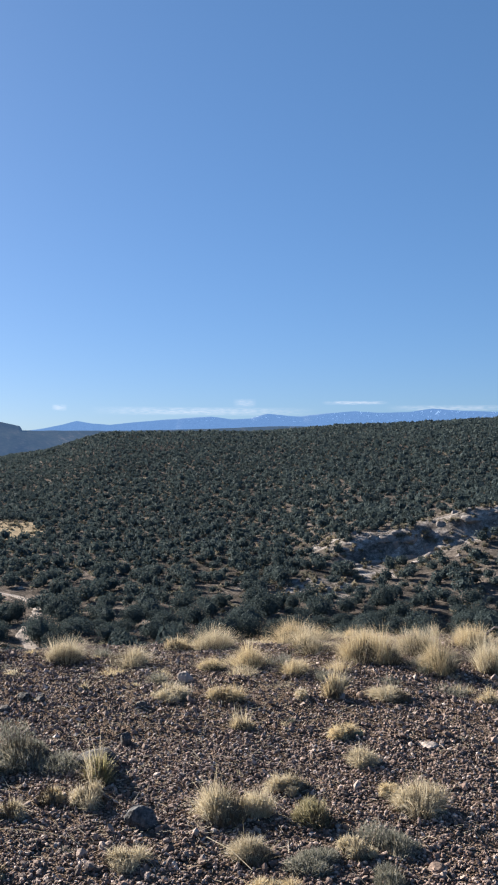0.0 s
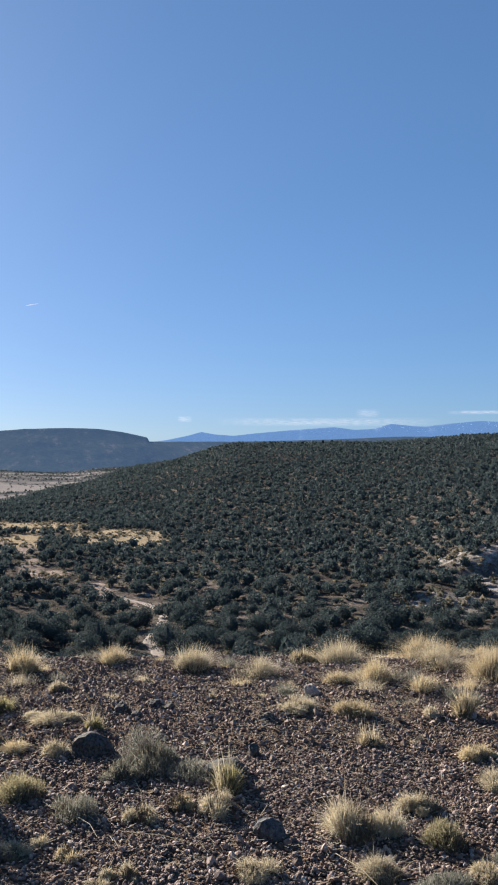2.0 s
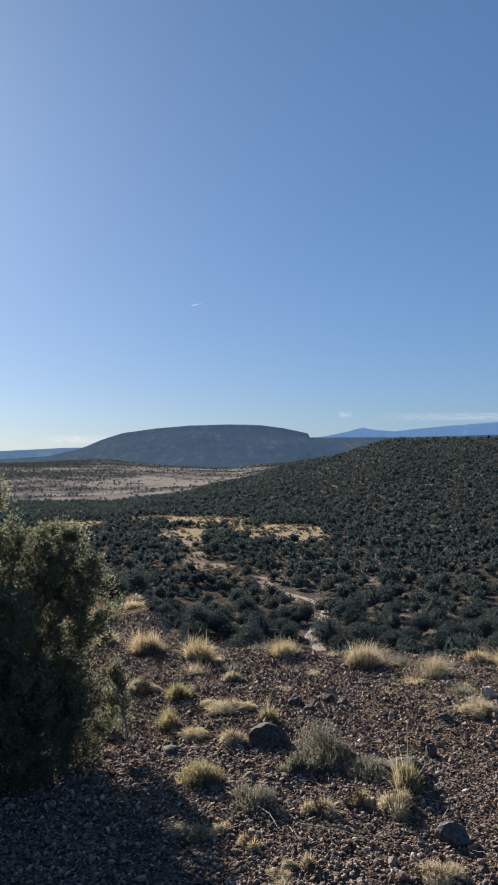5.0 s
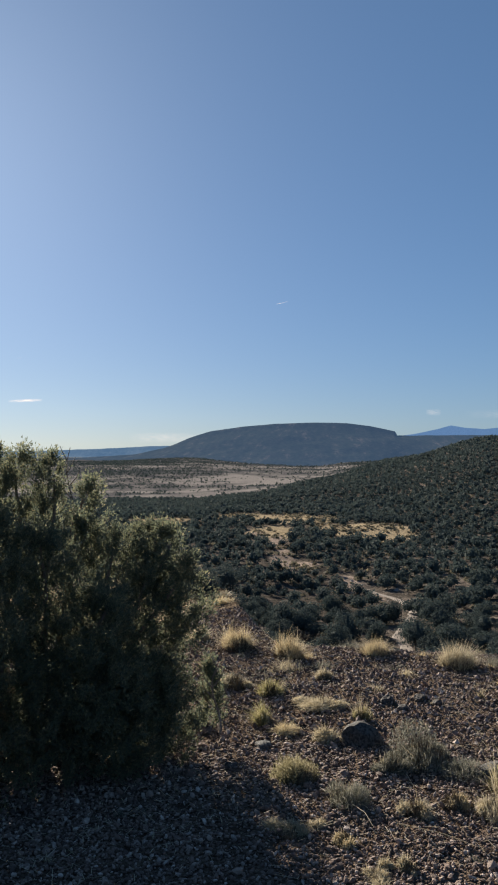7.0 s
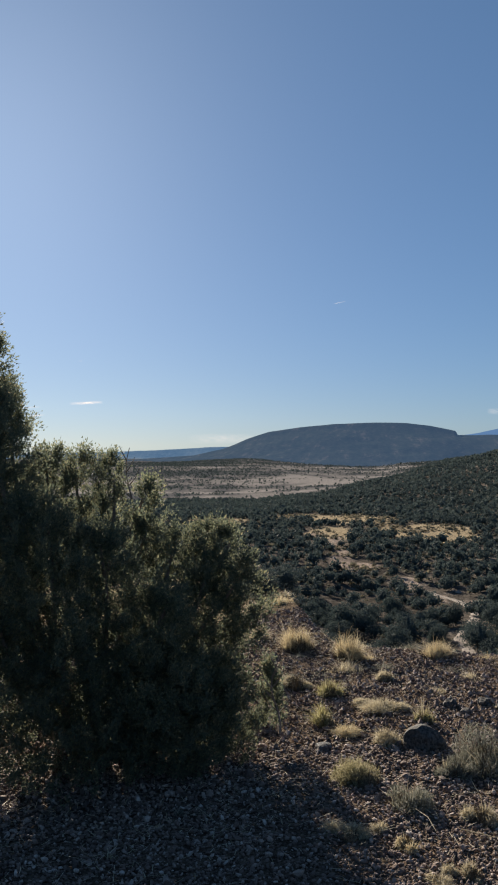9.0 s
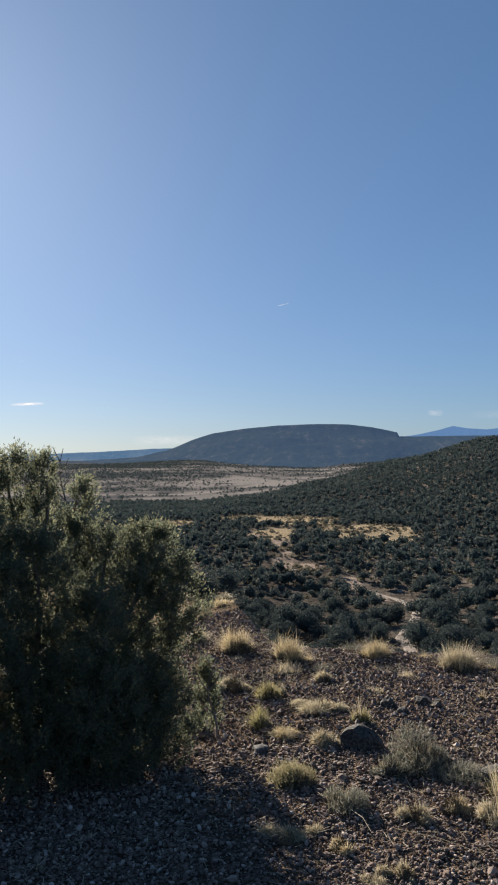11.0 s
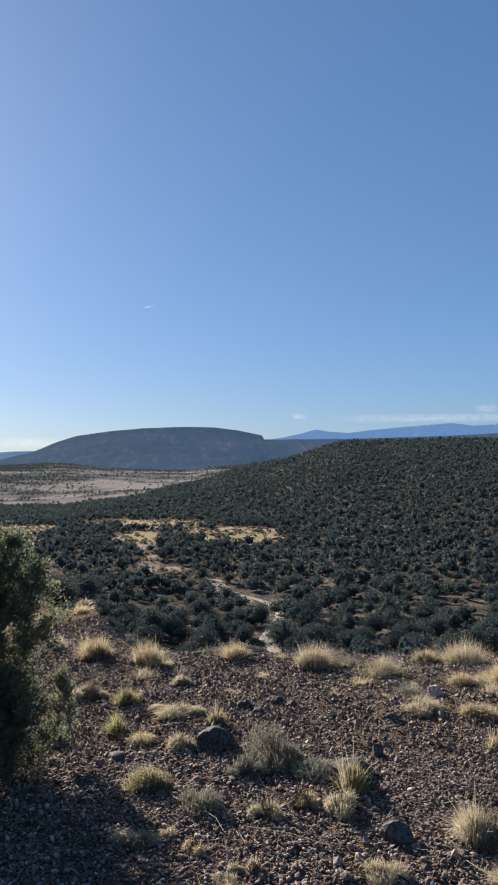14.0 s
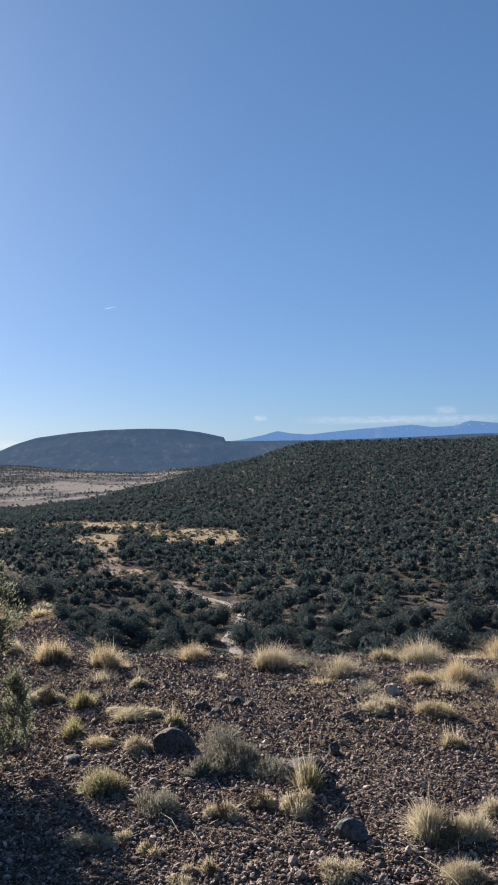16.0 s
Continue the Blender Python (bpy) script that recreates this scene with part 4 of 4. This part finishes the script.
def build_rubble():
    """Broken rock strewn down the bank and along the wash."""
    g = np.random.default_rng(91)
    n = 26000
    b, r = g.uniform(-18, 26, n), np.sqrt(g.uniform(105 ** 2, 260 ** 2, n))
    x, y = -np.sin(np.radians(b)) * r, np.cos(np.radians(b)) * r
    _, track, bank, _ = masks(x, y)
    ok = g.uniform(size=n) < np.clip(0.03 + 0.6 * bank + 0.15 * track, 0, 1) * sstep(-0.4, 0.4, fbm(x, y, 8, 3, 93))
    x, y = x[ok], y[ok]
    z = height(x, y)
    V, F, base = [], [], 0
    for i in range(len(x)):
        s = min(g.lognormal(math.log(0.22), 0.6), 1.3)
        v = (OCTA_V + 0.2 * g.normal(size=OCTA_V.shape)) * [s, s * 0.8, s * 0.6] + [x[i], y[i], z[i]]
        V.append(v)
        F.append(OCTA_F + base)
        base += 6
    me = mesh_of("rubble", np.vstack(V), np.vstack(F), M_ledge)
    return tagged(new("rubble", me), "pale broken rock strewn over the bank", "rubble", kind="stuff")


build_rubble()

# a bleached branch caught in the grass at the brow
bx, by = place(-16.0, 7.2)
v, f = tube([(bx - 0.10, by, -0.02), (bx - 0.07, by - 0.02, 0.09), (bx - 0.01, by, 0.13), (bx + 0.05, by + 0.02, 0.12), (bx + 0.13, by, 0.15), (bx + 0.22, by, 0.13)], 0.008, 0.004)
tagged(new("dead_branch", mesh_of("dead_branch", v, f, M_pale_rock, True)), "bleached crooked dead branch in dry grass", "branch")

# ---- the near juniper ----
TREE_B, TREE_R = 40.0, 4.95
tx, ty = place(TREE_B, TREE_R)
near_tree = new("juniper_bush")
near_tree.location = (tx, ty, ground_at(tx, ty))
tagged(near_tree, "dense dark green juniper bush at the ridge edge", "tree")
PLUMES = [(30.1, 4.6, 0.55, 1.03, 0.115), (31.4, 4.75, 0.35, 1.16, 0.14), (33.0, 4.6, 0.08, 0.95, 0.26), (32.7, 4.9, 0.3, 1.19, 0.20), (34.2, 4.75, 0.15, 1.14, 0.26),
          (36.3, 5.0, 0.5, 1.42, 0.115), (36.6, 4.9, 0.2, 1.2, 0.2), (35.6, 4.35, 0.05, 0.9, 0.33), (38.9, 4.9, 0.4, 1.56, 0.15), (39.5, 4.45, 0.1, 1.2, 0.36), (40.6, 5.1, 0.4, 1.58, 0.20),
          (42.4, 5.0, 0.4, 1.60, 0.21), (45.0, 5.2, 0.6, 1.94, 0.18), (46.8, 4.9, 0.5, 2.30, 0.32), (43.5, 4.4, 0.1, 1.35, 0.38), (47.2, 4.6, 0.2, 1.9, 0.4),
          (48.5, 5.3, 0.5, 2.4, 0.4), (50.0, 4.9, 0.2, 2.0, 0.42), (34.6, 4.5, 0.03, 0.6, 0.28)]
PLUMES += [(31.0, 4.5, 0.0, 0.40, 0.15), (33.2, 4.42, 0.0, 0.48, 0.22), (35.6, 4.3, 0.0, 0.45, 0.26), (32.2, 4.6, 0.0, 0.5, 0.16), (28.5, 4.7, 0.08, 0.44, 0.05), (37.5, 4.35, 0.0, 0.6, 0.34), (42.0, 4.25, 0.0, 0.7, 0.34), (46.5, 4.3, 0.0, 0.8, 0.4)]


g = np.random.default_rng(77)
for n, (b, r, z0, z1, rad) in enumerate(PLUMES):
    px, py = place(b, r)
    px, py = px - tx, py - ty
    # limb from the root to the tip
    pts = [(px * s ** 0.8 * 0.98 + 0.03 * math.sin(7 * s + n), py * s ** 0.8 * 0.98 + 0.03 * math.cos(5 * s + n), -0.05 + (z1 * 0.93 + 0.05) * s ** 1.25) for s in np.linspace(0, 1, 9)]
    v, f = tube(pts, 0.035, 0.006)
    limb = child("limb", mesh_of("limb", v, f, M_bark, True), near_tree)
    # foliage: short sprays that point up and out
    clumps = int(190 * (rad / 0.28) ** 1.5 * (z1 - z0)) + 40
    s = g.beta(1.3, 1.0, clumps)
    a = g.uniform(0, 2 * np.pi, clumps)
    prof = np.sin(np.pi * np.clip(s * 0.80 + 0.16, 0, 1)) ** 0.55 * (1 - 0.35 * s ** 3)
    lump = 1 + 0.3 * np.sin(a * 3 + s * 13 + n) * np.sin(s * 17 + n * 2.1)
    q = rad * prof * lump * np.sqrt(g.uniform(0.06, 1.0, clumps)) * 1.1
    core = np.stack([px + np.cos(a) * q, py + np.sin(a) * q, z0 + (z1 - z0) * s], 1)
    way = np.stack([np.cos(a) * 0.6, np.sin(a) * 0.6, np.full(clumps, 0.9)], 1) + g.normal(0, 0.3, (clumps, 3))
    way /= np.linalg.norm(way, axis=1)[:, None]
    per = 84
    count = clumps * per
    d = np.repeat(way, per, 0) + g.normal(0, 0.42, (count, 3))
    d /= np.linalg.norm(d, axis=1)[:, None]
    c = np.repeat(core, per, 0) + d * (g.uniform(-0.03, 0.07, count) * np.repeat(g.uniform(0.6, 1.2, clumps), per))[:, None] + g.normal(0, 0.010, (count, 3))
    e = np.cross(d, g.normal(size=(count, 3)))
    e /= np.linalg.norm(e, axis=1)[:, None]
    L, W = g.uniform(0.009, 0.019, count)[:, None], g.uniform(0.0032, 0.0056, count)[:, None]
    V = np.stack([c - e * W, c + d * L, c + e * W], 1).reshape(-1, 3)
    F = (np.arange(count) * 3)[:, None] + np.array([0, 1, 2])[None]
    child("foliage", mesh_of("foliage", V, F, M_needle), limb)
# a dead twig that stands out of the crown, with its side shoots, and one low down
for n, (b, r, z0, z1) in enumerate([(37.6, 4.95, 1.1, 1.60), (28.2, 4.6, 0.1, 0.5)]):
    px, py = place(b, r)
    pts = [Vector((px - tx + 0.03 * math.sin(6 * s + n), py - ty + 0.02 * s, z0 + (z1 - z0) * s)) for s in np.linspace(0, 1, 8)]
    v, f = tube(pts, 0.007, 0.002, 5)
    twig = child("dead_twig", mesh_of("dead_twig", v, f, M_bark, True), near_tree, "bare grey twig")
    for m in range(7):
        p = pts[2 + m * 5 // 7]
        side = (1 if m % 2 else -1) * (0.10 - 0.009 * m)
        q = p + Vector((side * 0.55, side * 0.2, 0.05)), p + Vector((side * 0.85, side * 0.3, 0.13 - 0.008 * m))
        v, f = tube([p, q[0], q[1]], 0.004, 0.0015, 5)
        child("side_shoot", mesh_of("side_shoot", v, f, M_bark, True), twig)

# fallen dry stalks
for n, (x0, y0, x1, y1) in enumerate([(-0.16, 3.42, 0.02, 3.16), (-1.28, 3.62, -1.14, 3.45), (0.72, 3.75, 0.98, 3.95), (-1.05, 3.5, -0.7, 3.42)]):
    za, zb = ground_at(x0, y0) + 0.035, ground_at(x1, y1) + 0.03
    v, f = tube([(x0, y0, za), ((x0 + x1) / 2 + 0.01, (y0 + y1) / 2, (za + zb) / 2 + 0.012), (x1, y1, zb)], 0.0018, 0.0012, 5)
    tagged(new("dry_stalk", mesh_of("dry_stalk", v, f, M_pale_straw, True)), "pale broken grass stalk lying on gravel", "twig")


# ---- thin clouds, haze and a short vapour trail, far off in the sky ----
def cloud(name, bearing, half, elevation, thick, label, solid=1.0, tilt=0.0, category="cloud"):
    nx, ny = 40, 8
    V, F, W = [], [], []
    for j in range(ny + 1):
        for i in range(nx + 1):
            u, w = i / nx * 2 - 1, j / ny * 2 - 1
            b, e = bearing + half * u, elevation + thick * w + tilt * u
            x, y = place(b, 4600)
            V.append((x, y, 1.6 + 4600 * math.tan(radians(e))))
            W.append(max(0.0, 1 - u * u) * max(0.0, 1 - w * w) * solid)
    for j in range(ny):
        for i in range(nx):
            a = j * (nx + 1) + i
            F.append((a, a + 1, a + nx + 2, a + nx + 1))
    me = mesh_of(name, V, F, M_cloud)
    at = me.attributes.new("fade", "FLOAT", "POINT")
    at.data.foreach_set("value", W)
    ob = tagged(new(name, me), label, category, kind="structure")
    ob.visible_shadow = False
    return ob


cloud("backdrop_cloud", -7.0, 2.2, 2.65, 0.13, "thin white streak of cloud", 0.42)
cloud("backdrop_cloud", 3.0, 7.5, 2.05, 0.30, "thin pale veil of cloud over the mountains", 0.3)
cloud("backdrop_cloud", 0.3, 0.8, 2.62, 0.30, "small faint cloud wisp", 0.28)
cloud("backdrop_cloud", 12.4, 0.5, 2.2, 0.22, "small faint cloud wisp", 0.35)
cloud("backdrop_cloud", -13.0, 4.0, 2.3, 0.20, "thin pale veil of cloud", 0.3)
cloud("backdrop_cloud", 39.0, 1.1, 2.85, 0.10, "small bright streak of cloud", 1.4, -0.05)
cloud("backdrop_cloud", 42.6, 0.7, 2.54, 0.05, "small faint streak of cloud", 0.9, -0.04)
cloud("backdrop_cloud", 42.2, 0.6, 2.02, 0.05, "small faint streak of cloud", 0.9, -0.04)
cloud("backdrop_vapour_trail", 39.4, 0.16, 5.56, 0.014, "tiny white vapour trail", 1.6, -0.03, "vapour trail")
# added glowing sheet that stands for pinkish haze low over the plain
cloud("backdrop_cloud", 30.0, 2.4, 0.5, 0.35, "glowing sheet for the faint pinkish haze above the plain", 0.4)
cloud("backdrop_vapour_trail", 22.3, 0.42, 9.4, 0.015, "short white vapour trail", 1.8, -0.09, "vapour trail")


# ---- gravel: single stones close by, the rest in one scatter ----
def pebble(seed):
    """A worn stone of twenty faces."""
    g = np.random.default_rng(seed)
    v = ICO_V * (1 + 0.17 * g.normal(size=(len(ICO_V), 1))) * [1.0, g.uniform(0.6, 0.95), g.uniform(0.5, 0.8)]
    return v, ICO_F


def chip(seed):
    """A small broken stone of eight faces."""
    g = np.random.default_rng(seed)
    return (OCTA_V + 0.2 * g.normal(size=OCTA_V.shape)) * [1.1, g.uniform(0.75, 1.0), g.uniform(0.6, 0.9)], OCTA_F


def scatter_gravel():
    g = np.random.default_rng(55)
    pebbles, chips = [pebble(s) for s in range(12)], [chip(s + 20) for s in range(12)]
    X, Y, S = [], [], []
    for count, r0, r1, mid, small in ((46000, 2.6, 4.7, 0.0064, 0.0040), (72000, 4.7, 9.0, 0.0080, 0.0055)):
        b, r = g.uniform(-19, 47, count), np.sqrt(g.uniform(r0 ** 2, r1 ** 2, count))
        X.append(-np.sin(np.radians(b)) * r)
        Y.append(np.cos(np.radians(b)) * r)
        S.append(np.clip(g.lognormal(math.log(mid), 0.36, count) * np.where(g.uniform(size=count) < 0.015, 1.9, 1.0), small, 0.028))
    x, y, size = np.concatenate(X), np.concatenate(Y), np.concatenate(S)
    ok = fbm(x, y, 0.9, 3, 66) > g.uniform(-1.5, 0.05, len(x))
    x, y, size = x[ok], y[ok], size[ok]
    n = len(x)
    z = height(x, y) + 0.020 * fbm(x, y, 0.22, 3, 7) + size * g.uniform(0.0, 0.75, n)
    near = np.hypot(x, y) < 4.7
    single = np.nonzero(near & (size > 0.0125) & (np.abs(x + 0.6) < 1.6))[0][:290]
    meshes = [mesh_of("stone", v, f, M_gravel) for v, f in pebbles]
    for i in single:
        ob = child("stone", meshes[i % 12], ground)
        ob.location = (x[i], y[i], z[i])
        ob.rotation_euler = (g.normal(0, 0.3), g.normal(0, 0.3), g.uniform(0, 6.28))
        ob.scale = (size[i],) * 3
    rest = np.ones(n, bool)
    rest[single] = False
    V, F, base = [], [], 0
    worn = near & (size > 0.0066)
    for stock, chosen in ((pebbles, rest & worn), (chips, rest & ~worn)):
        kind = g.integers(0, 12, n)
        for k, (v, f) in enumerate(stock):
            i = np.nonzero(chosen & (kind == k))[0]
            t, tilt = g.uniform(0, 6.283, (len(i), 1)), g.normal(0, 0.35, (len(i), 1))
            c, q, s = np.cos(t), np.sin(t), size[i][:, None]
            vx, vy, vz = v[:, 0] * c - v[:, 1] * q, v[:, 0] * q + v[:, 1] * c, v[:, 2] + v[:, 0] * tilt
            V.append(np.stack([vx * s + x[i][:, None], vy * s + y[i][:, None], vz * s + z[i][:, None]], -1).reshape(-1, 3))
            F.append(((np.arange(len(i)) * len(v))[:, None, None] + f[None] + base).reshape(-1, 3))
            base += len(i) * len(v)
    child("gravel", mesh_of("gravel", np.vstack(V), np.vstack(F), M_gravel), ground, "loose brown and grey gravel", "stuff")


scatter_gravel()


def scatter_litter():
    """Broken bits of straw and twig lying between the stones."""
    g = np.random.default_rng(58)
    n = 16000
    b, r = g.uniform(-19, 47, n), np.sqrt(g.uniform(2.6 ** 2, 7.6 ** 2, n))
    x, y = -np.sin(np.radians(b)) * r, np.cos(np.radians(b)) * r
    ok = fbm(x, y, 0.7, 3, 67) > g.uniform(-0.5, 0.4, n)
    x, y = x[ok], y[ok]
    n = len(x)
    mid = np.stack([x, y, height(x, y) + 0.020 * fbm(x, y, 0.22, 3, 7) + g.uniform(0.008, 0.024, n)], 1)
    a = g.uniform(0, 2 * np.pi, n)
    way = np.stack([np.cos(a), np.sin(a), g.normal(0, 0.22, n)], 1)
    side = np.stack([-np.sin(a), np.cos(a), np.zeros(n)], 1)
    L, W = np.minimum(g.lognormal(math.log(0.014), 0.6, n), 0.06)[:, None], g.uniform(0.0007, 0.0014, n)[:, None]
    V = np.stack([mid - way * L - side * W, mid - way * L + side * W, mid + way * L + side * W, mid + way * L - side * W], 1).reshape(-1, 3)
    F = (np.arange(n) * 4)[:, None] + np.array([0, 1, 2, 3])[None]
    child("straw_litter", mesh_of("straw_litter", V, F, M_pale_straw), ground, "bits of pale dry straw", "stuff")


scatter_litter()
